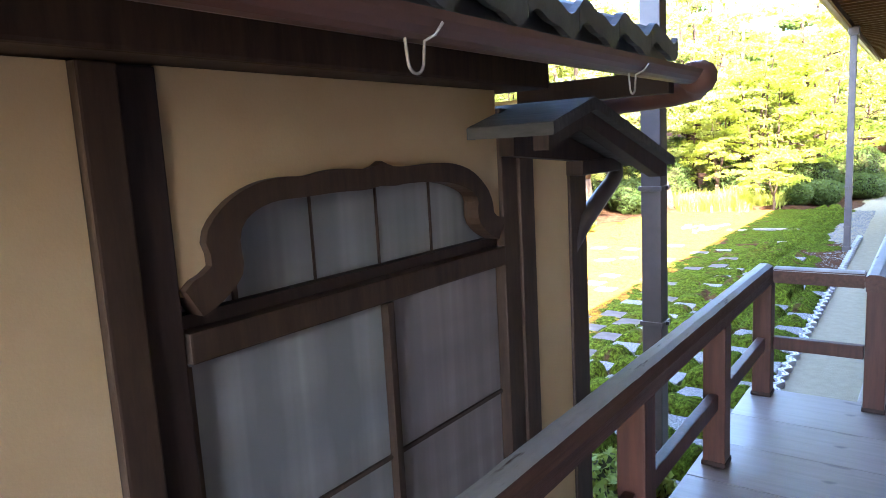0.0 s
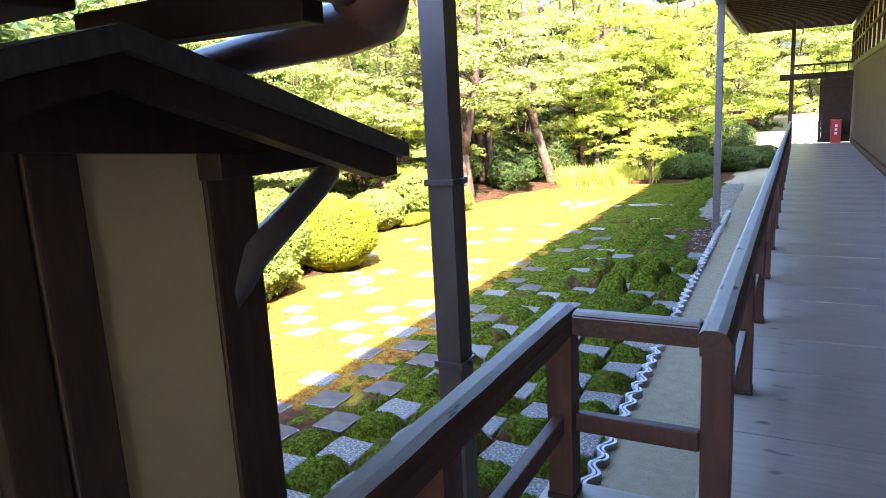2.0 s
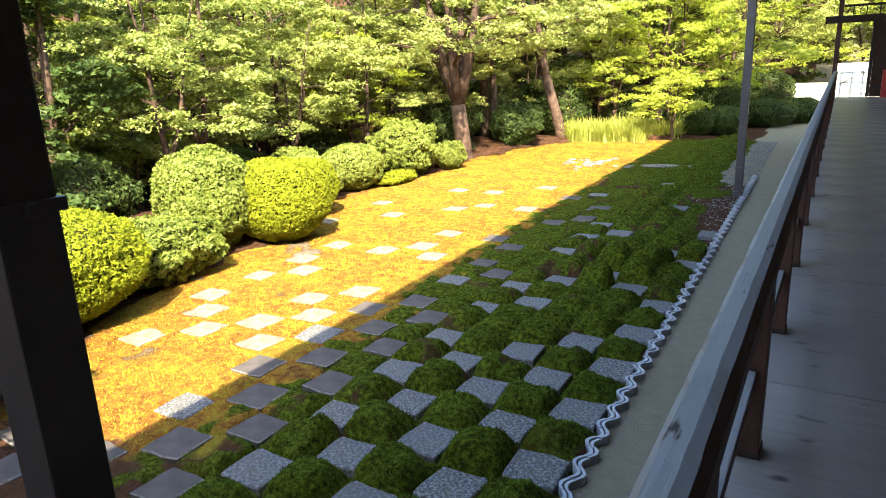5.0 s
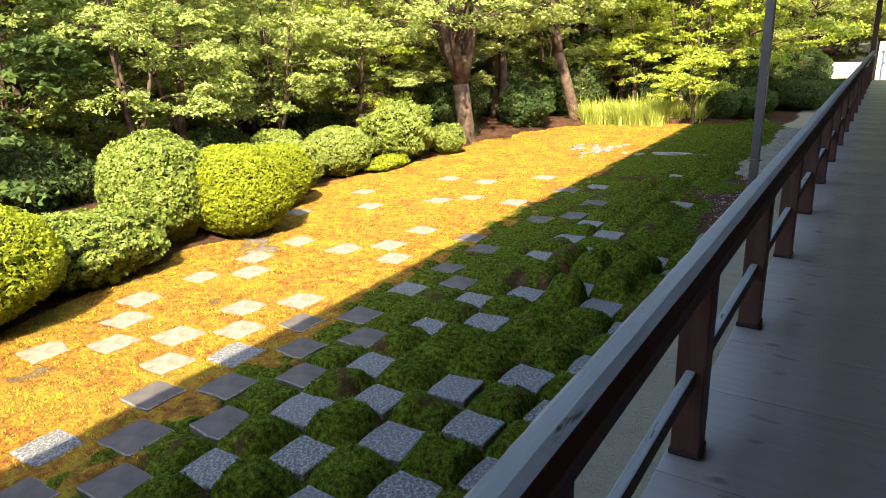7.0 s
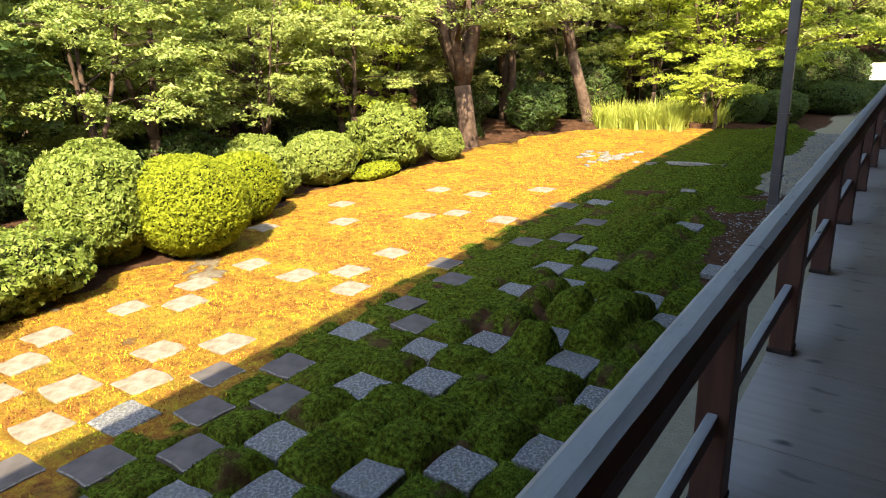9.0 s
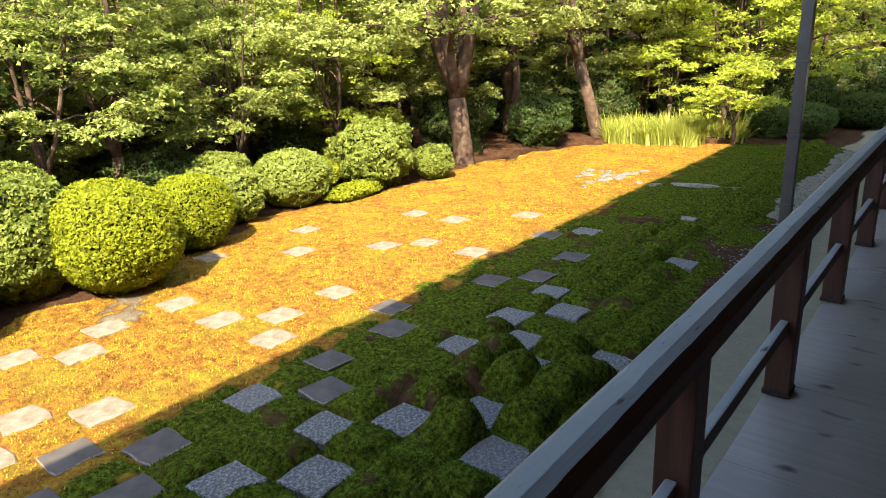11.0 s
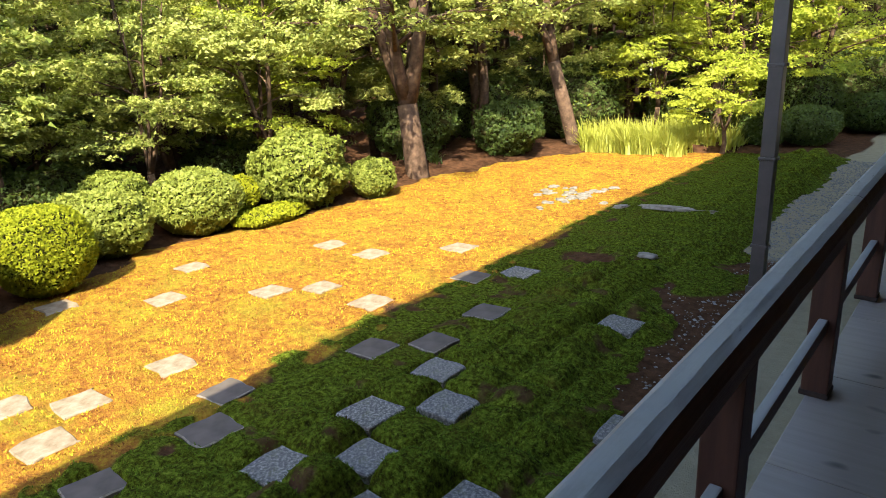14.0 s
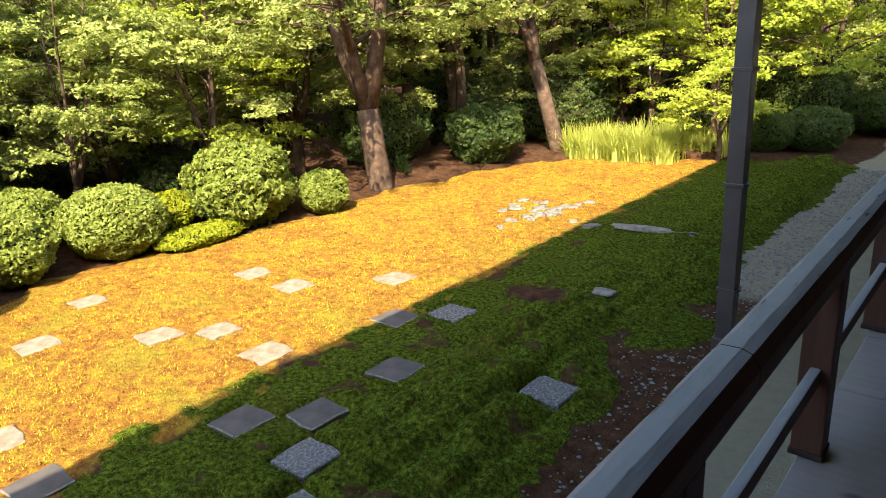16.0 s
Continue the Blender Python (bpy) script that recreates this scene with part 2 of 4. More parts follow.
def floor_wood():
    m, t, b = material("worn_floorboard", 0.42, 0.45)
    v = coords(t, (0.8, 16, 8))
    grain = noise_tex(t, v, 2.6, 7, 0.65)
    cloud = noise_tex(t, coords(t), 1.6, 4)
    col = ramp(t, grain, [(0.3, (0.225, 0.178, 0.138)), (0.7, (0.335, 0.275, 0.222))])
    col = mix(t, calc(t, "MULTIPLY", cloud, 0.6), col, (0.28, 0.24, 0.215))
    col = mix(t, calc(t, "MULTIPLY", calc(t, "SUBTRACT", noise_tex(t, coords(t, (0.6, 1.0, 1)), 1.6, 5, 0.6), 0.56), 3), col, (0.17, 0.135, 0.115))
    knot = noise_tex(t, coords(t, (2.0, 4.2, 1)), 2.6, 1.5, 0.4)
    col = mix(t, calc(t, "MULTIPLY", calc(t, "SUBTRACT", knot, 0.68), 14), col, (0.018, 0.013, 0.012))
    col = mix(t, calc(t, "MULTIPLY", own_random(t), 0.4), col, (0.21, 0.178, 0.165))
    t.links.new(col, b.inputs["Base Color"])
    rr = ramp(t, cloud, [(0.3, (0.28, 0.28, 0.28)), (0.7, (0.55, 0.55, 0.55))])
    t.links.new(rr, b.inputs["Roughness"])
    bump(t, b, grain, 0.25, 0.003)
    return m


FLOOR_WOOD = floor_wood()


# ---- building helpers ----
def box_into(bm, x0, x1, y0, y1, z0, z1, bevel=0.0):
    ret = bmesh.ops.create_cube(bm, size=1.0, matrix=Matrix.LocRotScale(((x0 + x1) / 2, (y0 + y1) / 2, (z0 + z1) / 2), None, (x1 - x0, y1 - y0, z1 - z0)))
    if bevel:
        edges = list({e for v in ret["verts"] for e in v.link_edges})
        bmesh.ops.bevel(bm, geom=edges, offset=bevel, segments=2, affect="EDGES", profile=0.6)
    return bm


def box(x0, x1, y0, y1, z0, z1, bevel=0.0):
    return box_into(bmesh.new(), x0, x1, y0, y1, z0, z1, bevel)


def finish(name, bm, mat, smooth=False):
    me = bpy.data.meshes.new(name)
    bmesh.ops.recalc_face_normals(bm, faces=bm.faces)
    if smooth:
        for f in bm.faces:
            f.smooth = True
    bm.to_mesh(me)
    bm.free()
    me.materials.append(mat)
    return me


def part(name, bm, mat, parent, label="", smooth=False):
    ob = new(name, finish(name, bm, mat, smooth))
    ob.parent = parent
    return tagged(ob, label)


def thing(name, bm, mat, label, category, group="", kind="", smooth=False):
    return tagged(new(name, finish(name, bm, mat, smooth)), label, category, group, kind)


def holder(name, place, label, category, group="", kind=""):
    ob = new(name)
    ob.location = place
    return tagged(ob, label, category, group, kind)


def raw(name, verts, faces, mat, smooth=False):
    """A mesh object from number arrays."""
    me = bpy.data.meshes.new(name)
    me.from_pydata(verts.tolist(), [], faces.tolist())
    if smooth:
        me.shade_smooth()
    me.materials.append(mat)
    return me


def tube_into(bm, points, radius, sides=10, closed=True):
    """A bent round bar through the points; radius: one number or one for each point."""
    pts = [Vector(p) for p in points]
    radii = radius if isinstance(radius, (list, tuple)) else [radius] * len(pts)
    rings = []
    side = None
    for i, p in enumerate(pts):
        d = (pts[min(i + 1, len(pts) - 1)] - pts[max(i - 1, 0)]).normalized()
        side = d.orthogonal().normalized() if side is None else (side - d * side.dot(d)).normalized()
        up = d.cross(side)
        rings.append([bm.verts.new(p + radii[i] * (math.cos(a) * side + math.sin(a) * up)) for a in (2 * math.pi * k / sides for k in range(sides))])
    for a, b in zip(rings, rings[1:]):
        for k in range(sides):
            bm.faces.new((a[k], a[(k + 1) % sides], b[(k + 1) % sides], b[k])).smooth = True
    if closed:
        bm.faces.new(rings[0][::-1])
        bm.faces.new(rings[-1])
    return bm


def extrude_profile(outline, path_axis, start, end, bevel=0.0):
    """A straight bar: the outline (pairs across) drawn along x, y or z from start to end."""
    def place(u, v, w):
        return {"x": (w, u, v), "y": (u, w, v), "z": (u, v, w)}[path_axis]
    bm = bmesh.new()
    a = [bm.verts.new(place(u, v, start)) for u, v in outline]
    b = [bm.verts.new(place(u, v, end)) for u, v in outline]
    n = len(outline)
    for k in range(n):
        bm.faces.new((a[k], a[(k + 1) % n], b[(k + 1) % n], b[k]))
    bm.faces.new(a[::-1])
    bm.faces.new(b)
    if bevel:
        bmesh.ops.bevel(bm, geom=list(bm.edges), offset=bevel, segments=2, affect="EDGES")
    return bm


# ---- the ground: one sheet, finely shaped where the garden lies ----
CELL, LAT_X, LAT_Y = 0.379, -0.1808, 0.0998      # the chequerboard's pitch and origin
FIRST_COL = -19
STONES = {
    42: ".......1.........", 41: "..........1......", 40: "...1.1...1.......", 39: "..............1..", 38: "...........1.....",
    37: "......1.1........", 36: ".1...1.....1.....", 35: "..........1.1...1", 34: "...1.........1...", 33: "............1....",
    32: ".1.....1.1...1.1.", 31: "..........1.1.1.1", 30: ".......1.........", 29: "....1.1.1.1...1..", 28: "...........1.1.1.",
    27: "....1.....1.1...1", 26: ".....1.......1...", 25: "....1...1.1.1...1", 24: ".......1.1.1...1.", 23: "....1...1.1.1.1.1",
    22: ".....1.1.1.1.1.1.", 21: "......1.1.1.1.1.1", 20: ".....1...1.1.1.1.", 19: "..........1.1.1.1", 18: ".........1.1.1.1.",
    17: "..........1.1.1.1", 16: ".......1.1.1.1.1.", 15: "......1.1.1.1.1.1", 14: ".....1.1.1.1.1.1.", 13: "........1.1.1.1.1",
    12: ".........1.1.1.1.", 11: "..........1.1.1.1", 10: ".........1.1.1.1.", 9: "..........1.1.1.1",
}
STONE_CELLS = {(FIRST_COL + k, j) for j, row in STONES.items() for k, c in enumerate(row) if c == "1"}
STRIP_Y = [12.6, 13.6, 14.3, 14.8, 15.3, 15.9, 16.8, 17.25, 18.0, 19.4, 21.5, 24.0, 26.0]
STRIP_X = [-1.22, -1.50, -1.74, -1.72, -1.74, -2.16, -1.95, -1.72, -1.86, -1.92, -1.82, -1.90, -1.85]
LAWN_EDGE_Y = [3, 6.3, 7.4, 8.2, 9.2, 10.7, 12.6, 14.2, 16.0, 17.4, 19.2, 21.5, 23.0, 23.6, 24.4]
LAWN_EDGE_X = [-5.2, -5.4, -5.9, -6.5, -6.9, -6.8, -7.5, -8.2, -8.0, -7.6, -8.1, -7.4, -6.8, -5.6, -3.0]


def edging_x(y):
    return -1.085 - 0.019 * (y - 6.4)


def smooth(a, b, x):
    u = np.clip((x - a) / (b - a), 0, 1)
    return u * u * (3 - 2 * u)


def bumps(x, y, size, seed):
    """Soft value noise on a grid of the given size, for whole arrays."""
    table = np.random.RandomState(seed).rand(256, 256)
    u, v = x / size + 37.3, y / size + 91.7
    i, j = np.floor(u).astype(int), np.floor(v).astype(int)
    fu, fv = u - i, v - j
    fu, fv = fu * fu * (3 - 2 * fu), fv * fv * (3 - 2 * fv)
    g = lambda a, b: table[a % 256, b % 256]
    return (g(i, j) * (1 - fu) + g(i + 1, j) * fu) * (1 - fv) + (g(i, j + 1) * (1 - fu) + g(i + 1, j + 1) * fu) * fv


cell_map = np.zeros((64, 64), bool)
for i, j in STONE_CELLS:
    cell_map[i % 64, j % 64] = True
cell_tall = np.random.RandomState(4).rand(64, 64)


def garden(x, y):
    """Height of the ground, and how much of it is lush moss, browned moss and bare soil."""
    ci, cj = np.round((x - LAT_X) / CELL).astype(int), np.round((y - LAT_Y) / CELL).astype(int)
    u, v = 2 * ((x - LAT_X) / CELL - ci), 2 * ((y - LAT_Y) / CELL - cj)
    stone = cell_map[ci % 64, cj % 64] & (ci > -20) & (cj > 5) & (cj < 50)
    pillow = (1 - np.abs(u) ** 4) * (1 - np.abs(v) ** 4)
    right = edging_x(y)
    lush = smooth(-3.95, -3.25, x + np.interp(y, [9.5, 14.0], [0.0, 0.5]) + 0.7 * (bumps(x, y, 0.5, 1) - 0.5) + 0.8 * (bumps(x, y, 0.14, 21) - 0.5)) * smooth(-4.25, -3.95, x)
    thick = lush * (0.35 + 0.65 * smooth(13.5, 10.5, y)) * (0.15 + 0.85 * smooth(-3.5, -2.3, x)) * (0.25 + 0.75 * smooth(0.02, 0.2, right - x))
    rise = 0.7 + 0.4 * cell_tall[ci % 64, cj % 64]
    mound = 0.108 * thick * (0.12 + 0.88 * pillow * rise) + 0.02 + (0.05 * smooth(0.3, 0.75, bumps(x, y, 0.26, 15)) + 0.05 * smooth(0.35, 0.75, bumps(x, y, 0.75, 16))) * lush * (0.2 + 0.8 * smooth(-3.5, -2.7, x)) * (0.35 + 0.65 * pillow)
    swell = 0.14 * (0.35 + 0.65 * pillow) * thick * smooth(8.6, 10.5, y) * smooth(0.45, 0.75, bumps(x, y, 0.9, 2)) * (x < right - 0.3)
    rim = np.maximum(np.abs(u), np.abs(v)) + 0.45 * (bumps(x, y, 0.17, 61) - 0.5) + 0.35 * (bumps(x, y, 0.8, 62) - 0.45) * smooth(9.0, 10.5, y)
    creep = 0.004 - 0.016 * lush + 0.10 * lush * smooth(0.96, 1.35, rim)
    h = np.where(stone, creep, mound + swell) + np.where(stone, 0.5, 1.0) * (0.036 * (bumps(x, y, 0.13, 3) - 0.5) * (0.4 + thick) + (0.020 + 0.010 * lush) * (bumps(x, y, 0.085, 5) - 0.5))
    left = np.interp(y, LAWN_EDGE_Y, LAWN_EDGE_X) + 0.5 * (bumps(x, y, 0.5, 6) - 0.5)
    inside = smooth(-0.12, 0.12, x - left) * smooth(24.9, 24.3, y + 0.6 * (bumps(x, y, 0.7, 7) - 0.5))
    ragged = np.interp(y, STRIP_Y, STRIP_X) - 0.01 + (0.22 * (bumps(x, y, 0.35, 8) - 0.5) + 0.16 * (bumps(x, y, 0.1, 18) - 0.5)) * smooth(12.6, 13.6, y)
    ragged = np.where(y < 12.6, right - 0.02, ragged)
    inside = inside * smooth(0.03, -0.03, x - ragged)
    h = np.where(y > 12.8, h * (0.12 + 0.88 * smooth(0.0, 0.4, ragged - x)), h)
    h = np.where(inside > 0.5, h, 0.012 * (bumps(x, y, 0.15, 9) - 0.5) * (x < right))
    wild = smooth(0.0, 6.0, left - x)
    ravine = smooth(-9.6, -13.5, x) * smooth(30.0, 24.0, y)
    h = h + wild * (0.5 * (bumps(x, y, 4.0, 10) - 0.5)) + 0.15 * smooth(0.0, 1.0, left - x) * (y < 26)
    h = h - 1.5 * ravine + 12.5 * smooth(-18.0, -48.0, x) + 11.0 * smooth(36.0, 66.0, y)
    patchy = smooth(0.85, 1.1, bumps(x, y, 0.22, 11) + 0.30 * bumps(x, y, 0.07, 12)) * 0.6 * smooth(19.0, 16.0, y)
    patchy = np.maximum(patchy, 0.9 * smooth(0.34, 0.16, np.hypot((x + 3.16) / 1.3, y - 16.38) + 0.2 * (bumps(x, y, 0.2, 33) - 0.5)))
    tuft = smooth(0.42, 0.22, np.hypot(x + 1.86, (y - 16.42) / 1.5) + 0.22 * (bumps(x, y, 0.15, 34) - 0.5))
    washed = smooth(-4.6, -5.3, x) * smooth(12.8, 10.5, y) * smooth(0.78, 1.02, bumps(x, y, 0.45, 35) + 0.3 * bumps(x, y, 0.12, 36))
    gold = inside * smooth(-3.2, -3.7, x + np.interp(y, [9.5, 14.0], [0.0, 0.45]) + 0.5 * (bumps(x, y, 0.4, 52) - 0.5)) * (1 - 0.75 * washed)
    # Near end goes to dark soil, partly painting the shaded corner darker.
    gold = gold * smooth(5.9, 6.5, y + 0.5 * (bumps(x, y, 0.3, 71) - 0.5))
    side = smooth(0.45, 0.9, 1 - pillow) * smooth(0.2, 0.7, thick) * smooth(0.25, 0.6, bumps(x, y, 0.3, 51))
    green = np.maximum(inside * lush * (1 - patchy) * (1 - 0.4 * side), tuft)
    h = h + 0.035 * tuft
    soil = np.where(x < right - 0.01, np.clip(0.95 - 0.45 * washed * inside, 0, 1), 0.0) * (1 - smooth(16.9, 18.0, y) * smooth(-0.15, 0.1, x - ragged))
    return np.where((x > right) & (y < 36), 0.0, h), green, gold, soil


def ground_z(x, y):
    return float(garden(np.array([x]), np.array([y]))[0][0])


def spread(lo, hi, step, reach):
    """Fine steps from lo to hi, then ever wider ones out to the reach."""
    inner = np.arange(lo, hi + step / 2, step)
    out, d = [], step
    while not out or out[-1] < reach:
        d *= 1.5
        out.append((out[-1] if out else 0) + d)
    return np.concatenate([lo - np.array(out[::-1]), inner, hi + np.array(out)])


gx, gy = spread(-8.6, -1.0, 0.030, 420), spread(3.4, 24.6, 0.036, 420)
GX, GY = np.meshgrid(gx, gy, indexing="ij")
H, GREEN, GOLD, SOIL = garden(GX, GY)
ny = len(gy)
idx = np.arange(len(gx) * ny).reshape(len(gx), ny)
quads = np.stack([idx[:-1, :-1], idx[1:, :-1], idx[1:, 1:], idx[:-1, 1:]], -1).reshape(-1, 4)
ground_mesh = raw("ground", np.stack([GX, GY, H], -1).reshape(-1, 3), quads, GROUND, True)
cover = ground_mesh.color_attributes.new("cover", "FLOAT_COLOR", "POINT")
cover.data.foreach_set("color", np.stack([GREEN, GOLD, SOIL, np.ones_like(SOIL)], -1).astype(np.float32).ravel())
ground = tagged(new("ground", ground_mesh), "mossy garden ground with sand and bare soil", "ground", kind="structure")


# ---- the veranda ----
FLOOR_Z, EDGE_X, WALL_X = 1.25, -0.155, 1.27
END_Y, START_Y, LAND_Y, LAND_X = 22.9, -4.0, 4.03, -0.60
floor = tagged(new("floor"), "veranda floor of broad worn cross boards", "floor", kind="structure")
part("beam", box(EDGE_X + 0.03, EDGE_X + 0.15, LAND_Y - 0.1, END_Y, 1.03, 1.205, 0.008), DARK_WOOD, floor, "dark edge beam under the boards")
part("beam", box(LAND_X + 0.03, LAND_X + 0.15, START_Y, LAND_Y - 0.04, 1.03, 1.205, 0.008), DARK_WOOD, floor)
part("beam", box(LAND_X + 0.16, EDGE_X + 0.02, LAND_Y - 0.14, LAND_Y - 0.03, 1.03, 1.205, 0.008), DARK_WOOD, floor)
part("underfloor", box(0.35, 0.45, START_Y, END_Y, 0.0, 1.20), DARK_WOOD, floor, "dark boarding below the floor")
for k in range(14):
    y = START_Y + 0.3 + 2.0 * k
    x = EDGE_X + 0.09 if y > LAND_Y else LAND_X + 0.09
    part("support_post", box(x - 0.055, x + 0.055, y - 0.055, y + 0.055, 0.0, 1.028, 0.006), DARK_WOOD, floor)

# hall wall along the veranda: boarded below, pale panels above
wall = tagged(new("wall_hall"), "timber hall wall with boards below and pale panels above", "wall", kind="structure")
part("backing", box(WALL_X + 0.05, WALL_X + 0.20, START_Y, 25.0, 0.0, 4.6), EAVE_WOOD, wall)
part("floor_sill", box(WALL_X - 0.06, WALL_X + 0.045, START_Y, 25.0, 1.255, 1.35, 0.008), RED_WOOD, wall)
part("lintel", box(WALL_X - 0.05, WALL_X + 0.045, START_Y, 25.0, 3.22, 3.34, 0.008), RED_WOOD, wall)
part("lintel", box(WALL_X - 0.05, WALL_X + 0.045, START_Y, 25.0, 3.80, 3.85, 0.006), RED_WOOD, wall)
part("lintel", box(WALL_X - 0.05, WALL_X + 0.045, START_Y, 25.0, 4.22, 4.36, 0.008), RED_WOOD, wall)
HALL_BOARD = wood("hall_board", (0.06, 0.032, 0.018), (0.15, 0.085, 0.05), (10, 10, 1.2), 0.7)
board = finish("board", box(-0.02, 0.03, -0.235, 0.235, 0, 1.86, 0.006), HALL_BOARD)
panel = finish("panel", box(-0.01, 0.03, -0.44, 0.44, 0, 0.44, 0.003), WHITE_PLASTER)
y = START_Y + 0.3
while y < 24.6:
    ob = new("board", board)
    ob.parent, ob.location = wall, (WALL_X, y, 1.355)
    y += 0.48
y = START_Y + 0.5
while y < 24.4:
    for z in (3.35, 3.856):
        ob = new("panel", panel)
        ob.parent, ob.location = wall, (WALL_X + 0.01, y, z)
        if z > 3.5:
            ob.scale = (1, 1, 0.82)
    part("stile", box(WALL_X - 0.045, WALL_X + 0.04, y + 0.455, y + 0.505, 3.345, 4.215, 0.004), RED_WOOD, wall)
    y += 0.96

# eaves: boarded soffit with rafters, closed roof above
EAVE_X, EAVE_Z, ROOF_END = -1.40, 4.42, 25.2
bm = bmesh.new()
box_into(bm, EAVE_X + 0.05, WALL_X + 0.2, START_Y, ROOF_END, EAVE_Z + 0.09, EAVE_Z + 0.13)
y = START_Y + 0.1
while y < ROOF_END:
    box_into(bm, EAVE_X + 0.08, WALL_X + 0.04, y, y + 0.06, EAVE_Z, EAVE_Z + 0.088)
    y += 0.32
ceiling = thing("ceiling", bm, EAVE_WOOD, "dark brown boarded eave soffit with rafters", "ceiling", kind="structure")
roof = tagged(new("roof"), "broad grey tiled hall roof with a brown gutter", "roof", kind="structure")
part("roof_slope", extrude_profile([(EAVE_X, EAVE_Z + 0.135), (7.0, EAVE_Z + 4.6), (7.0, EAVE_Z + 4.75), (EAVE_X, EAVE_Z + 0.26)], "y", START_Y - 0.2, ROOF_END), KAWARA, roof)
part("gable_wall", extrude_profile([(WALL_X + 0.21, 0.0), (7.0, 0.0), (7.0, EAVE_Z + 4.58), (WALL_X + 0.21, EAVE_Z + 1.5)], "y", ROOF_END - 0.5, ROOF_END - 0.35), EAVE_WOOD, roof)
part("gable_wall", extrude_profile([(WALL_X + 0.21, 0.0), (7.0, 0.0), (7.0, EAVE_Z + 4.58), (WALL_X + 0.21, EAVE_Z + 1.5)], "y", START_Y, START_Y + 0.15), EAVE_WOOD, roof)
part("fascia", box(EAVE_X, EAVE_X + 0.045, START_Y - 0.2, ROOF_END, EAVE_Z - 0.03, EAVE_Z + 0.13, 0.005), EAVE_WOOD, roof)


def half_pipe(r, wall_t, y0, y1, cx, cz, sides=10):
    """An open half-round gutter along y."""
    outer = [(cx + r * math.cos(a), cz + r * math.sin(a)) for a in (math.pi + math.pi * k / sides for k in range(sides + 1))]
    inner = [(cx + (r - wall_t) * math.cos(a), cz + (r - wall_t) * math.sin(a)) for a in (2 * math.pi - math.pi * k / sides for k in range(sides + 1))]
    return extrude_profile(outer + inner, "y", y0, y1)


# the eaves run not quite square with the veranda
for ob in (ceiling, roof):
    ob.matrix_basis = pose(-1.5, 14.0, 0.0, 0, 0, 0.6) @ pose(1.5, -14.0, 0.0)
part("gutter", half_pipe(0.07, 0.006, START_Y - 0.2, ROOF_END, EAVE_X - 0.075, EAVE_Z + 0.05), GUTTER, roof, "brown half-round gutter")


# square rain pipes from the gutter down into the garden
def rain_pipe(x, y, bands, top, turn, w=0.061):
    ob = holder("downpipe", (x, y, 0.0), "tall square dark brown rain downpipe with strap bands", "downpipe", "rain downpipes")
    part("pipe", box(-w, w, -w, w, -0.05, top, 0.006), PIPE, ob)
    part("collar", box(-w - 0.018, w + 0.018, -w - 0.018, w + 0.018, 0.0, 0.10, 0.01), PIPE, ob, "thickened pipe foot")
    for z in bands:
        bm = bmesh.new()
        box_into(bm, -w - 0.012, w + 0.012, -w - 0.012, w + 0.012, z - 0.014, z + 0.014, 0.004)
        box_into(bm, w + 0.005, w + 0.03, -0.012, 0.012, z - 0.012, z + 0.012, 0.003)
        part("strap_band", bm, PIPE, ob)
    part("hopper", box(-w - 0.03, w + 0.03, -w - 0.03, w + 0.03, top - 0.16, top, 0.008), PIPE, ob)
    ob.rotation_euler = (0, 0, radians(turn))
    return ob


rain_pipe(-1.300, 4.70, (0.49, 1.33, 2.17, 3.01, 3.85), EAVE_Z - 0.015, 0)
rain_pipe(-1.36, 16.30, (0.50, 1.31, 2.12, 2.93, 3.74), EAVE_Z - 0.015, 0)


# ---- the railing ----
RAIL_TOP, RAIL_X = 1.865, -0.086
POST_YS = [3.95 + 1.027 * k for k in range(19)]


def rail_outline(c, half=0.040, h=0.075):
    z1 = RAIL_TOP
    return [(c - half, z1 - h), (c + half, z1 - h), (c + half, z1 - 0.034), (c + half * 0.62, z1 - 0.008), (c + half * 0.1, z1), (c - half * 0.75, z1 - 0.002), (c - half * 1.05, z1 - 0.012)]


def bow(y):
    """The rail's line, which runs not quite square with the walk."""
    return RAIL_X - 0.0056 * (y - 4.0)


def worn_rail(line, y0, y1):
    """A length of handrail along the line x = line(y), its upper edges worn and dented."""
    bm = bmesh.new()
    n = max(2, int((y1 - y0) / 0.045))
    rings = []
    for k in range(n + 1):
        y = y0 + (y1 - y0) * k / n
        row = []
        for i, (x, z) in enumerate(rail_outline(line(y))):
            dent = noise.noise(Vector((i * 3.1, y * 5.0, 0.7))) + 0.7 * noise.noise(Vector((i * 1.7, y * 16.0, 0.1)))
            amount = 0.0034 if i > 1 else 0.001
            row.append(bm.verts.new((x + 0.5 * amount * dent, y, z - amount * abs(dent))))
        rings.append(row)
    for a, b in zip(rings, rings[1:]):
        for i in range(7):
            bm.faces.new((a[i - 1], a[i], b[i], b[i - 1]))
    bm.faces.new(rings[0])
    bm.faces.new(rings[-1])
    bmesh.ops.recalc_face_normals(bm, faces=bm.faces)
    return bm


railing = holder("railing", (0, 0, 0), "red-brown veranda railing with a weathered grey handrail", "railing")
post_mesh = finish("post", box(-0.040, 0.040, -0.042, 0.042, FLOOR_Z + 0.001, RAIL_TOP - 0.074, 0.006), RED_WOOD)
foot_mesh = finish("shoe", box(-0.044, 0.044, -0.046, 0.046, FLOOR_Z + 0.0005, FLOOR_Z + 0.02, 0.004), DARK_WOOD)


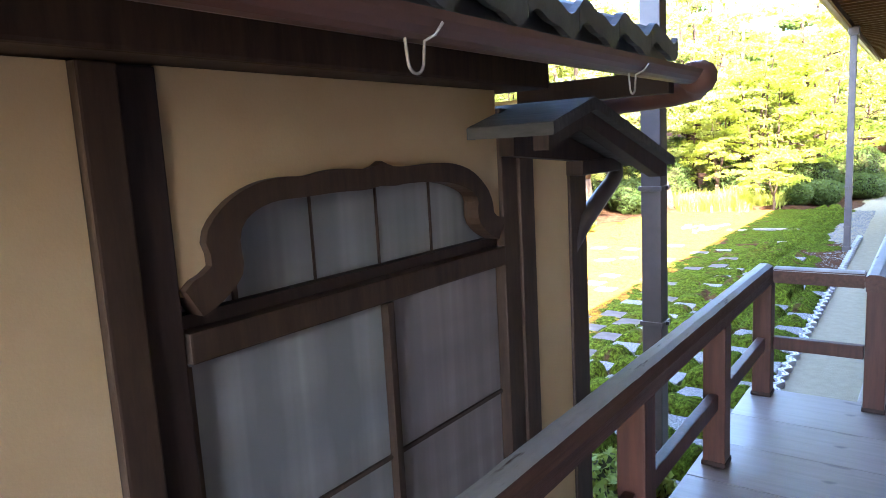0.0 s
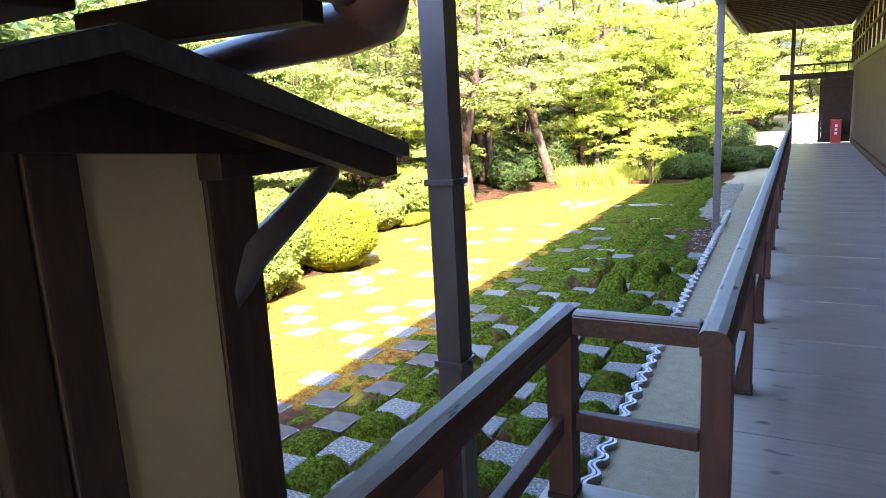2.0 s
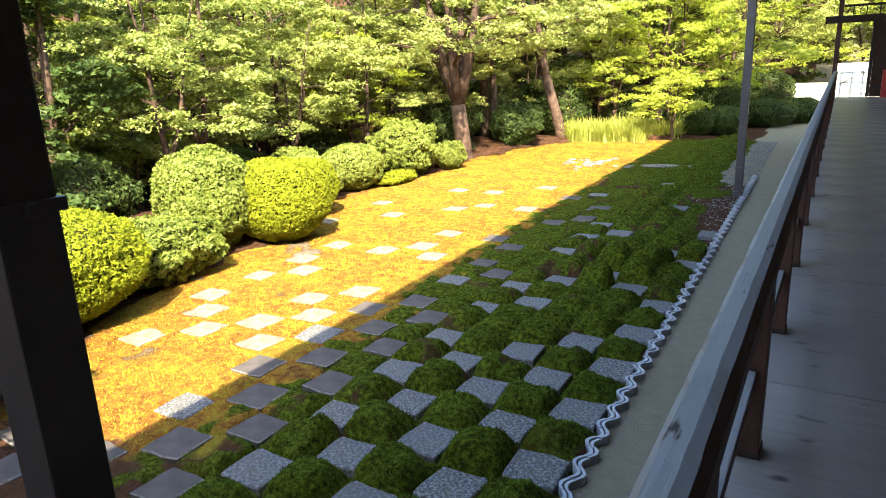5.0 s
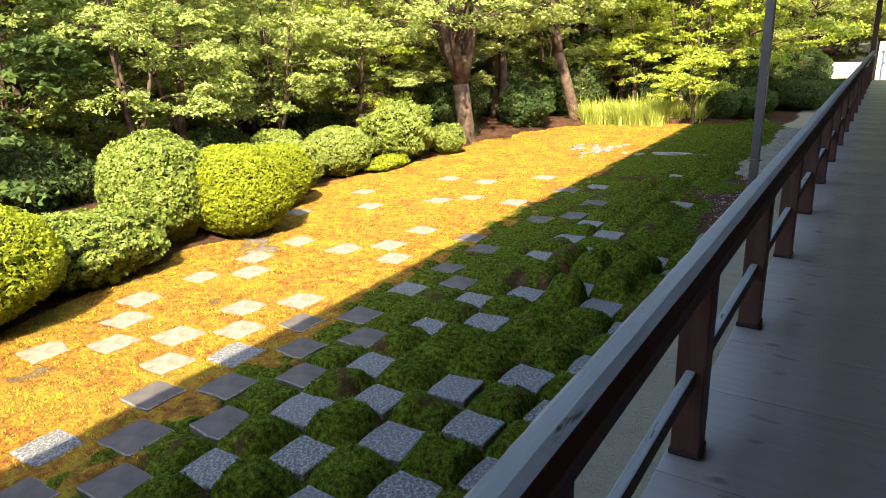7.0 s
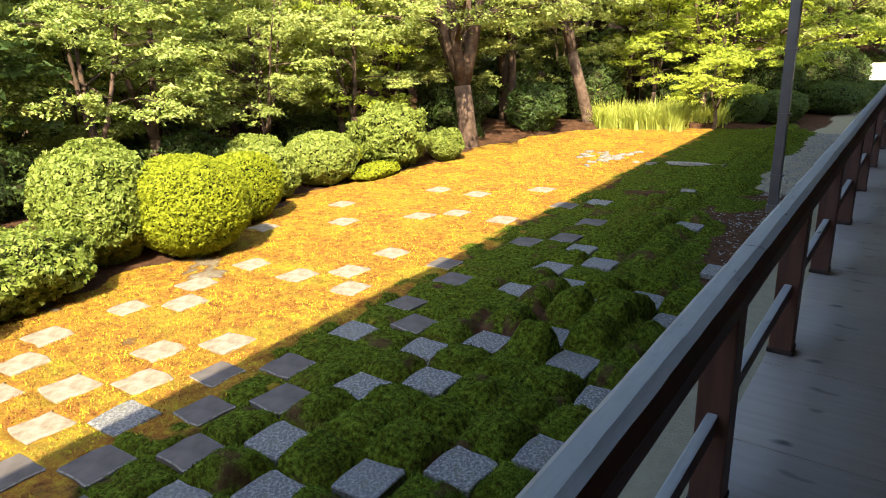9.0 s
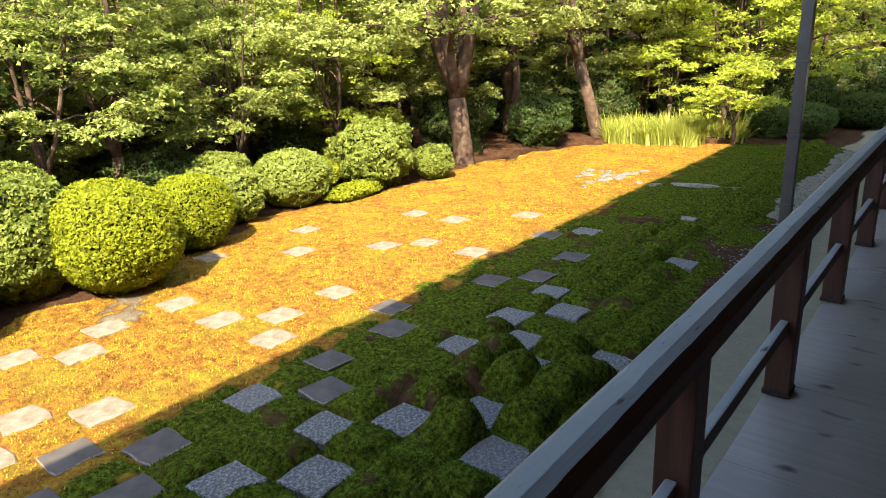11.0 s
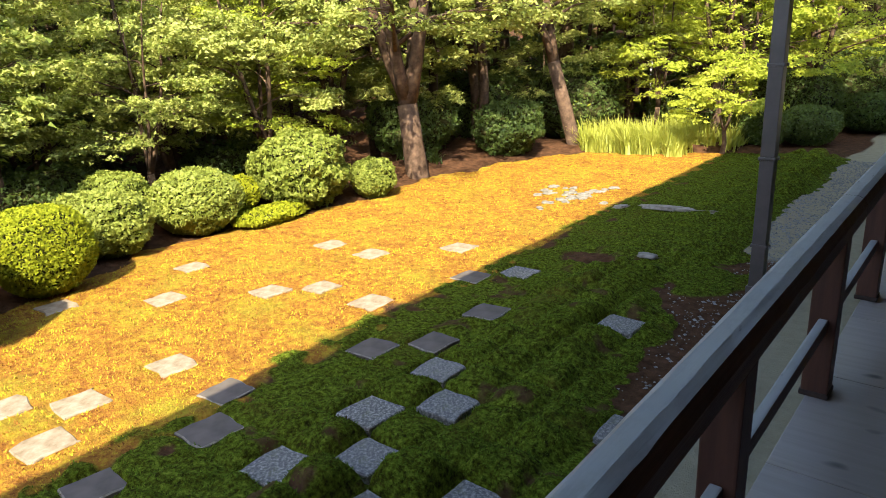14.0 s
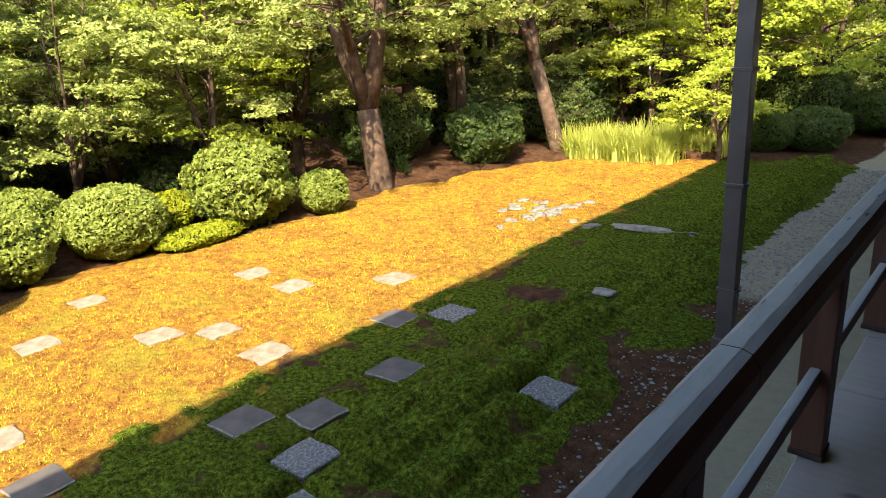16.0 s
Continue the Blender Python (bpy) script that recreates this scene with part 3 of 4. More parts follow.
def rail_post(x, y):
    ob = new("post", post_mesh)
    ob.parent, ob.location = railing, (x, y, 0)
    sh = new("shoe", foot_mesh)
    sh.parent = ob


for y in POST_YS:
    rail_post(bow(y), y)
joins = [3.86, 8.35, 12.46, 16.6, 20.7, 22.75]
for a, b in zip(joins, joins[1:]):
    part("handrail", worn_rail(bow, a + 0.0015, b - 0.0015), RAIL_WOOD, railing, "weathered grey-topped handrail")
for a, b in zip(POST_YS, POST_YS[1:]):
    x = bow((a + b) / 2)
    part("lower_rail", box(x - 0.014, x + 0.014, a + 0.044, b - 0.044, 1.482, 1.530, 0.005), RAIL_WOOD, railing)
# the landing's own rail, which joins at the corner
part("handrail", worn_rail(lambda y: -0.53, START_Y, 3.998), RAIL_WOOD, railing)
part("handrail", extrude_profile(rail_outline(3.95, 0.040, 0.072), "x", -0.488, -0.131, 0.004), RAIL_WOOD, railing)
for y in (3.945, 3.13, 2.31, 1.5, 0.69, -0.12, -0.93, -1.74, -2.55):
    rail_post(-0.53, y)
for a, b in zip((3.13, 2.31, 1.5, 0.69, -0.12), (3.945, 3.13, 2.31, 1.5, 0.69)):
    part("lower_rail", box(-0.548, -0.512, a + 0.047, b - 0.047, 1.475, 1.535, 0.005), RED_WOOD, railing)
part("lower_rail", box(-0.488, -0.130, 3.932, 3.968, 1.475, 1.535, 0.005), RED_WOOD, railing)

# ---- the portal at the veranda's end ----
portal = tagged(new("door_1"), "open end doorway with dark wooden leaf and lintel", "doorway", kind="structure")
part("door_post", box(-0.27, -0.17, END_Y - 0.05, END_Y + 0.05, 1.0, EAVE_Z - 0.003, 0.006), RED_WOOD, portal)
part("lintel", box(-0.52, WALL_X - 0.07, END_Y - 0.06, END_Y + 0.06, 2.93, 3.09, 0.008), DARK_WOOD, portal)
part("lintel", box(-0.168, WALL_X - 0.07, END_Y - 0.03, END_Y + 0.03, 3.28, 3.33, 0.005), DARK_WOOD, portal)
for k in range(5):
    part("transom_bar", box(0.02 + 0.26 * k, 0.04 + 0.26 * k, END_Y - 0.01, END_Y + 0.01, 3.092, 3.278), DARK_WOOD, portal)
part("jamb", box(0.45, 0.52, END_Y - 0.045, END_Y + 0.045, 1.255, 2.928, 0.005), DARK_WOOD, portal)
part("door_leaf", box(0.522, WALL_X - 0.07, END_Y - 0.02, END_Y + 0.025, 1.255, 2.928, 0.004), EAVE_WOOD, portal, "closed dark plank leaf")
for k in range(3):
    part("batten", box(0.53, WALL_X - 0.08, END_Y - 0.045, END_Y - 0.0215, 1.45 + 0.6 * k, 1.51 + 0.6 * k, 0.004), DARK_WOOD, portal)
cabinet = holder("extinguisher_box", (0.86, END_Y - 0.30, FLOOR_Z + 0.001), "red fire extinguisher box standing by the doorway", "fire box")
part("body", box(-0.12, 0.12, -0.09, 0.09, 0.0, 0.58, 0.012), RED_PAINT, cabinet)
part("cap", box(-0.13, 0.13, -0.10, 0.10, 0.582, 0.605, 0.006), RED_PAINT, cabinet)
for k in range(3):
    part("lettering", box(-0.03, 0.03, -0.0945, -0.0925, 0.42 - 0.10 * k, 0.48 - 0.10 * k), WHITE_PAINT, cabinet, "white painted characters too small to read")
fence = holder("fence", (0.30, 29.6, 1.05), "white painted low fence beyond the open doorway", "fence")
for k in range(5):
    part("post", box(-0.45 + 0.30 * k, -0.39 + 0.30 * k, -0.03, 0.03, -1.06, 0.62, 0.004), WHITE_PAINT, fence)
for z in (0.22, 0.52):
    part("bar", box(-0.48, 0.86, -0.055, -0.031, z, z + 0.06, 0.004), WHITE_PAINT, fence)
brace = bmesh.new()
tube_into(brace, [(-0.42, -0.07, 0.2), (0.15, -0.07, 0.6), (0.8, -0.07, 0.2)], 0.018, 6)
part("brace", brace, WHITE_PAINT, fence)

# ---- the small plastered building by the landing ----
HX = -1.13
hut = holder("plastered_hut", (0, 0, 0), "small ochre-plastered timber building with a cusped window", "building")
part("wall", box(HX - 0.16, HX - 0.02, -4.0, 1.23, 0.0, 2.66), PLASTER, hut, "ochre plaster wall")
part("wall", box(HX - 0.16, HX - 0.004, 2.875, 3.172, 0.0, 2.60), PLASTER, hut)
part("wall", box(HX - 2.6, HX - 0.17, 3.16, 3.30, 0.0, 2.66), PLASTER, hut)
part("wall", box(HX - 2.6, HX - 2.45, -4.0, 3.15, 0.0, 2.66), PLASTER, hut)
part("corner_post", box(HX - 0.15, HX + 0.004, 1.232, 1.310, 0.0, 2.66, 0.006), HUT_WOOD, hut)
part("corner_post", box(HX - 0.15, HX - 0.012, 1.312, 1.395, 0.0, 2.66, 0.006), DARK_WOOD, hut)
part("corner_post", box(HX - 0.15, HX - 0.004, 2.66, 2.765, 0.0, 2.60, 0.006), HUT_WOOD, hut)
part("corner_post", box(HX - 0.15, HX + 0.006, 2.768, 2.872, 0.0, 2.50, 0.006), HUT_WOOD, hut)
part("corner_post", box(HX - 0.16, HX + 0.008, 3.175, 3.33, 0.0, 2.45, 0.008), HUT_WOOD, hut)
part("eave_beam", box(HX - 0.16, HX + 0.09, -4.0, 2.86, 2.665, 2.86, 0.01), HUT_WOOD, hut)
part("eave_beam", box(HX + 0.30, HX + 0.40, -4.0, 3.1, 2.70, 2.80, 0.008), HUT_WOOD, hut)

# window wall: plaster above a cusped frame, papered panels below
W0, W1 = 1.397, 2.658


def plate(outer, inner, x0, x1):
    """A board cut between two rows of points (y, z), from x0 to x1."""
    bm = bmesh.new()
    vs = [[bm.verts.new((x, y, z)) for y, z in row] for x in (x0, x1) for row in (outer, inner)]
    n = len(outer)
    for k in range(n - 1):
        for quad in ((vs[2][k], vs[2][k + 1], vs[3][k + 1], vs[3][k]), (vs[1][k], vs[1][k + 1], vs[0][k + 1], vs[0][k]),
                     (vs[0][k], vs[0][k + 1], vs[2][k + 1], vs[2][k]), (vs[3][k], vs[3][k + 1], vs[1][k + 1], vs[1][k])):
            bm.faces.new(quad)
    for k in (0, n - 1):
        bm.faces.new((vs[0][k], vs[2][k], vs[3][k], vs[1][k]))
    return bm


def along(points, n=56):
    """The same line in n even steps, its corners eased."""
    for _ in range(2):
        eased = [points[0]]
        for p, q in zip(points, points[1:]):
            eased += [tuple(0.75 * a + 0.25 * b for a, b in zip(p, q)), tuple(0.25 * a + 0.75 * b for a, b in zip(p, q))]
        points = eased + [points[-1]]
    pts = np.array(points)
    run = np.concatenate([[0], np.cumsum(np.hypot(*np.diff(pts, axis=0).T))])
    at = np.linspace(0, run[-1], n)
    return [(W0 + float(y), float(z)) for y, z in zip(np.interp(at, run, pts[:, 0]), np.interp(at, run, pts[:, 1]))]


# the cusped arch, measured from the jamb: outer and inner line
OGEE_OUT = along([(0.0, 2.210), (0.025, 2.232), (0.055, 2.238), (0.078, 2.262), (0.058, 2.288), (0.060, 2.32), (0.09, 2.360), (0.145, 2.397), (0.215, 2.421), (0.29, 2.427), (0.36, 2.422), (0.405, 2.432), (0.475, 2.436),
                  (0.56, 2.428), (0.60, 2.432), (0.627, 2.452), (0.655, 2.434), (0.69, 2.428), (0.775, 2.427), (0.885, 2.432), (0.99, 2.422), (1.085, 2.39), (1.16, 2.33), (1.188, 2.278), (1.185, 2.245), (1.21, 2.230), (W1 - W0, 2.222)])
OGEE_IN = along([(0.035, 2.150), (0.075, 2.165), (0.115, 2.19), (0.145, 2.22), (0.15, 2.245), (0.142, 2.29), (0.152, 2.327), (0.185, 2.355), (0.25, 2.374), (0.345, 2.373), (0.45, 2.377), (0.575, 2.372), (0.622, 2.383), (0.67, 2.374),
                 (0.72, 2.379), (0.825, 2.377), (0.94, 2.369), (1.05, 2.338), (1.10, 2.303), (1.088, 2.27), (1.095, 2.22), (1.15, 2.178), (1.215, 2.150)])
top_row = [(W0 + (W1 - W0) * k / (len(OGEE_OUT) - 1), 2.662) for k in range(len(OGEE_OUT))]
mid_y, mid_z = [(a[0] + b[0]) / 2 for a, b in zip(OGEE_OUT, OGEE_IN)], [(a[1] + b[1]) / 2 for a, b in zip(OGEE_OUT, OGEE_IN)]
low_row = [(y, float(np.interp(y, [W0] + sorted(mid_y) + [W1], [2.20] + [z for _, z in sorted(zip(mid_y, mid_z))] + [2.21]))) for y, _ in top_row]
part("wall", plate(top_row, low_row, HX - 0.05, HX - 0.02), PLASTER, hut)
window = part("cusped_window", plate(OGEE_OUT, OGEE_IN, HX - 0.055, HX + 0.004), HUT_WOOD, hut, "dark wooden window frame with an ogee arch")
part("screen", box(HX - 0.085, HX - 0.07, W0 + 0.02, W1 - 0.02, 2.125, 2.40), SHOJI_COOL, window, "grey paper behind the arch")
for k in range(4):
    y = W0 + 0.165 + 0.25 * k
    w = 0.006 if k == 0 else 0.0018
    part("muntin", box(HX - 0.069, HX - 0.0605, y - w, y + w, 2.153, 2.372), HUT_WOOD, window)
part("transom", box(HX - 0.12, HX + 0.002, W0, W1, 2.052, 2.120, 0.006), HUT_WOOD, hut)
# Dark wood strip in place of the shaded gap below the screen.
part("transom", box(HX - 0.12, HX - 0.035, W0, W1, 2.122, 2.152), DARK_WOOD, hut)
for a, b in ((W0, 2.035), (2.058, W1)):
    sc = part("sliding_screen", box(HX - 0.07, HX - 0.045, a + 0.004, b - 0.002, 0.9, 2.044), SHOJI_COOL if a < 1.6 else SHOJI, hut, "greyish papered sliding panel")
    part("rail", box(HX - 0.044, HX - 0.034, a + 0.004, b - 0.004, 1.572, 1.584), HUT_WOOD, sc)
    part("stile", box(HX - 0.044, HX - 0.030, a + 0.002, a + 0.016, 0.9, 2.04), HUT_WOOD, sc)
part("stile", box(HX - 0.08, HX - 0.02, 2.036, 2.057, 0.9, 2.043), HUT_WOOD, hut)
part("wall", box(HX - 0.12, HX - 0.02, W0, W1, 0.0, 0.895), PLASTER, hut)

# hut roof: boards on the slope with rounded tile ends at the eave
rslope = 0.42
RX, RZ = -0.70, 2.735
hut_roof = part("roof", extrude_profile([(RX, RZ), (-2.45, RZ + 1.75 * rslope), (-4.2, RZ), (-4.2, RZ + 0.05), (-2.45, RZ + 1.75 * rslope + 0.06), (RX, RZ + 0.05)], "y", -4.0, 3.06), KAWARA, hut, "grey tiled gable roof")
def pantile(run, fall, low):
    """One curved tile, its wave across the slope; run and fall: how far it reaches back and rises; low: its thickness."""
    bm = bmesh.new()
    wave = [(0.262 * k / 12, 0.020 * math.sin(math.pi * k / 6) + 0.008 * math.sin(math.pi * k / 3)) for k in range(13)]
    rows = [[bm.verts.new((x, a, z + b - d)) for a, b in wave] for x, z in ((0.0, 0.0), (-run, fall)) for d in (0.0, low)]
    for j in range(12):
        for p, q in ((0, 2), (2, 3), (3, 1), (1, 0)):
            bm.faces.new((rows[p][j], rows[p][j + 1], rows[q][j + 1], rows[q][j]))
    for j in (0, 12):
        bm.faces.new((rows[0][j], rows[2][j], rows[3][j], rows[1][j]))
    return bm


tile_mesh = finish("pantile", pantile(0.25, 0.25 * rslope - 0.016, 0.018), KAWARA)
apron_mesh = finish("eave_tile", pantile(0.021, 0.004, 0.058), KAWARA)
for k in range(26):
    y = 2.80 - 0.265 * k
    ob = new("eave_tile", apron_mesh)
    ob.parent, ob.location = hut_roof, (RX + 0.052, y, RZ + 0.072)
    for c in range(7):
        ob = new("pantile", tile_mesh)
        ob.parent, ob.location = hut_roof, (RX + 0.03 - 0.25 * c, y, RZ + 0.078 - (0.03 - 0.25 * c) * rslope)
gut = part("gutter", half_pipe(0.048, 0.005, -4.0, 3.13, -0.615, 2.695), GUTTER, hut, "brown half-round gutter")
bm = bmesh.new()
tube_into(bm, [(-0.615, 3.07, 2.675), (-0.60, 3.15, 2.675), (-0.635, 3.20, 2.655), (-0.72, 3.21, 2.635), (-0.95, 3.215, 2.61), (-1.5, 3.22, 2.55)], [0.046, 0.062, 0.062, 0.055, 0.042, 0.042], 12)
part("elbow", bm, GUTTER, gut, smooth=True)
for y, r in ((1.53, 0.021), (2.50, 0.020)):
    bm = bmesh.new()
    arc = [(-0.60, y + r * math.cos(a), 2.615 + r * math.sin(a)) for a in (math.pi + math.pi * k / 10 for k in range(11))]
    tube_into(bm, [(-0.602, y - r * 1.2, 2.66)] + arc + [(-0.598, y + r * 1.1, 2.648), (-0.578, y + r * 1.3, 2.656), (-0.565, y + r * 1.6, 2.675)], 0.0028, 6)
    part("bracket", bm, HOOK, gut, "pale bent wire gutter hook")
part("rafter", box(-1.26, -0.66, 3.0, 3.06, 2.62, 2.70, 0.005), DARK_WOOD, hut)
part("verge_board", extrude_profile([(-0.72, 2.66), (-2.45, 2.66 + 1.73 * rslope), (-2.45, 2.76 + 1.73 * rslope), (-0.72, 2.74)], "y", 3.062, 3.09), DARK_WOOD, hut)

# little gabled hood over the narrow end
hood = part("hood", extrude_profile([(2.476, 2.494), (2.79, 2.580), (3.62, 2.352), (3.62, 2.386), (2.79, 2.618), (2.476, 2.534)], "x", -1.30, -0.835, 0.003), ROOF_BOARD, hut, "weathered board hood with a low gable")
part("barge_board", extrude_profile([(2.50, 2.450), (2.79, 2.525), (3.52, 2.305), (3.60, 2.305), (3.60, 2.356), (2.79, 2.578), (2.50, 2.498)], "x", -0.92, -0.865, 0.002), DARK_WOOD, hood)
part("gable_board", extrude_profile([(2.64, 2.435), (3.45, 2.375), (3.45, 2.39), (2.79, 2.566), (2.64, 2.53)], "x", -1.13, -1.07), DARK_WOOD, hood)
part("tie", box(-1.14, -1.06, 3.165, 3.58, 2.335, 2.395, 0.006), DARK_WOOD, hood)
bm = bmesh.new()
tube_into(bm, [(-1.17, 3.19, 1.93), (-1.16, 3.235, 2.03), (-1.13, 3.30, 2.13), (-1.10, 3.54, 2.275), (-1.10, 3.60, 2.31), (-1.10, 3.615, 2.36)], [0.03, 0.042, 0.044, 0.036, 0.036, 0.032], 8)
part("strut", bm, PIPE, hood, "bent bracket under the hood")


# ---- planting ----
rng = np.random.RandomState(7)


def unit(v):
    return v / np.maximum(np.linalg.norm(v, axis=1), 1e-6)[:, None]


def leaf_cloud(centres, normals, size, loose=0.6, width=0.72):
    """Verts and faces of single pointed leaves at the centres, facing about along the normals; loose: how far they turn from them."""
    n = len(centres)
    face = unit(normals + loose * rng.randn(n, 3))
    a = unit(np.cross(face, rng.randn(n, 3)))
    b = np.cross(face, a)
    s = (size * (0.6 + 0.8 * rng.rand(n)))[:, None]
    back, tip = centres - a * s * 0.4, centres + a * s * 0.6
    verts = np.stack([back - b * s * 0.5 * width, back + b * s * 0.5 * width, tip], 1).reshape(-1, 3)
    return verts, np.arange(n * 3).reshape(-1, 3)


def sprays(places, outward, radii, total):
    """Points in small drooping fans of leaf clumps at the places, and the way each leaf faces."""
    per = max(8, total // len(places))
    pts, ways = [], []
    for p, way, r in zip(places, outward, radii):
        clumps = 5 + int(7 * rng.rand())
        ang = math.atan2(way[1], way[0]) + (rng.rand(clumps) - 0.5) * 3.4
        d = r * np.sqrt(rng.rand(clumps)) * (0.7 + 0.5 * rng.rand(clumps))
        cx, cy = p[0] + d * np.cos(ang), p[1] + d * np.sin(ang)
        cz = p[2] - 0.30 * d * d / r + 0.10 * r * rng.randn(clumps)
        pick = rng.randint(0, clumps, per)
        g = rng.randn(per, 3) * np.array([0.17, 0.17, 0.055]) * r * (0.6 + 0.8 * rng.rand(clumps))[pick][:, None]
        g[:, 2] -= 0.5 * (g[:, 0] ** 2 + g[:, 1] ** 2) / r
        pts.append(np.stack([cx[pick], cy[pick], cz[pick]], -1) + g)
        tilt = np.stack([0.25 * np.cos(ang), 0.25 * np.sin(ang), np.ones(clumps)], -1)[pick]
        ways.append(tilt + 1.2 * g / r * np.array([1, 1, 0]))
    return np.concatenate(pts), np.concatenate(ways)


def tree(name, label, height, reach, low, leaves, mat, size=0.075, lean=(0.0, 0.0), stems=3, girth=0.12, fork=0.22, spray=0.42, wide=0.22, bark=BARK):
    """A trunk that forks into rising stems with crooked limbs and twigs, each twig ending in a fan of single leaves."""
    ob = holder(name, (0, 0, 0), label, "tree", "garden trees")
    bm = bmesh.new()
    crotch = Vector((lean[0] * fork, lean[1] * fork, height * fork))
    tube_into(bm, [(0, 0, -0.25), (0.02, 0.01, 0.05), crotch * 0.5 + Vector((0.05, -0.04, 0)), crotch], [girth * 1.45, girth * 1.12, girth, girth * 0.95], 10)
    places, outward = [], []
    for s in range(stems):
        turn = s * 6.283 / stems + 0.8 * rng.rand()
        away = Vector((math.cos(turn), math.sin(turn), 0))
        spread_out = reach * (wide + 0.22 * rng.rand())
        stem = []
        for k in range(8):
            u = k / 7
            wobble = Vector((0.10 * math.sin(4.1 * u + turn * 3), 0.10 * math.sin(5.3 * u + turn), 0)) * u
            stem.append(crotch + away * spread_out * u ** 0.8 + Vector((lean[0], lean[1], 0)) * (1 - fork) * u + wobble + Vector((0, 0, height * (0.92 - fork) * u)))
        thick = girth * (0.72 if s == 0 else 0.5 + 0.15 * rng.rand())
        tube_into(bm, stem, [girth * 0.9 if s == 0 and k == 0 else thick * (1 - 0.85 * k / 7) for k in range(8)], 8)
        limbs = 7
        for k in range(limbs):
            u = (k + 0.7 * rng.rand()) / limbs
            z = fork + (1 - fork) * u
            if z < low:
                u = min(0.95, (low - fork) / (1 - fork) + 0.25 * rng.rand())
            i = min(6, int(u * 7))
            root = stem[i].lerp(stem[i + 1], u * 7 - i)
            ang = turn + k * 2.4 + 0.8 * (rng.rand() - 0.5)
            out = reach * (0.95 - 0.45 * u) * (0.55 + 0.5 * rng.rand())
            way = Vector((math.cos(ang), math.sin(ang), 0))
            tip = root + way * out + Vector((0, 0, out * (0.05 + 0.4 * rng.rand())))
            mid = root.lerp(tip, 0.5) + Vector((0.12 * out * (rng.rand() - 0.5), 0.12 * out * (rng.rand() - 0.5), 0.16 * out * rng.rand()))
            r0 = max(0.012, thick * 0.42 * (1 - 0.6 * u))
            tube_into(bm, [root, root.lerp(mid, 0.5) + Vector((0.03, -0.03, 0.04)), mid, mid.lerp(tip, 0.5) + Vector((0, 0, 0.03)), tip], [r0, r0 * 0.8, r0 * 0.6, r0 * 0.4, 0.005], 6)
            places.append(tuple(tip))
            outward.append((way.x, way.y))
            for f in (0.3, 0.45, 0.6, 0.72, 0.84, 0.95):
                p = root.lerp(mid, f * 2) if f < 0.5 else mid.lerp(tip, f * 2 - 1)
                side = ang + (1 if rng.rand() < 0.5 else -1) * (0.5 + 0.7 * rng.rand())
                q = p + Vector((math.cos(side), math.sin(side), 0.5 * (rng.rand() - 0.35))) * out * (0.22 + 0.3 * rng.rand())
                tube_into(bm, [p, p.lerp(q, 0.5) + Vector((0, 0, 0.04)), q], [r0 * 0.32, r0 * 0.2, 0.004], 4)
                places.append(tuple(q))
                outward.append((math.cos(side), math.sin(side)))
    part("trunk", bm, bark, ob, "rough brown trunk with forked limbs", True)
    pts, ways = sprays(places, outward, [spray * (0.7 + 0.8 * rng.rand()) for _ in places], leaves)
    v, f = leaf_cloud(pts, ways, size, 0.55)
    crown = new("crown", raw("crown", v, f, mat))
    crown.parent = ob
    return ob


def shrub(name, label, place, rx, ry, h, mat, size, leaves, group, lumpy=0.08, clump=7.0, core=CORE_SHADE, rough=0.06, loose=0.8):
    """A rounded bush, drawn in at the foot: a solid heart coloured like shaded twigs under a thick skin of single
    leaves, clumped and uneven in outline.
    """
    ob = holder(name, place, label, "shrub", group)
    at = Vector(place)

    def shape(d):
        """How far out the skin lies along each direction."""
        full = (np.abs(d) ** 2.5).sum(1) ** (-1 / 2.5)
        broad = np.array([noise.noise(Vector(p) * 2.1 + at) for p in d.tolist()])
        small = np.array([noise.noise(Vector(p) * clump + at) for p in d.tolist()])
        return full * (0.95 + 1.4 * lumpy * broad), small

    def placed(d, k):
        p = d * k[:, None] * np.array([rx, ry, h * 0.5]) + np.array([0, 0, h * 0.49])
        draw = 1 - 0.22 * np.clip(1 - p[:, 2] / (0.42 * h), 0, 1)
        return p * np.stack([draw, draw, np.ones(len(p))], -1)

    bm = bmesh.new()
    bmesh.ops.create_icosphere(bm, subdivisions=4, radius=1.0)
    d = np.array([v.co[:] for v in bm.verts])
    full, small = shape(d)
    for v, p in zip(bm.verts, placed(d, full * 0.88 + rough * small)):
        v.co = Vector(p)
    part("core", bm, core, ob, "solid core coloured dark for the shade among the leaves", True)
    d = unit(rng.randn(leaves, 3))
    full, small = shape(d)
    pts = placed(d, full + 1.3 * rough * small - 0.10 * rng.rand(leaves) ** 2)
    keep = pts[:, 2] > 0.03
    v, f = leaf_cloud(pts[keep], unit(d[keep] / np.array([rx, ry, h * 0.5])), size, loose)
    skin = new("foliage", raw("foliage", v, f, mat))
    skin.parent = ob
    return ob


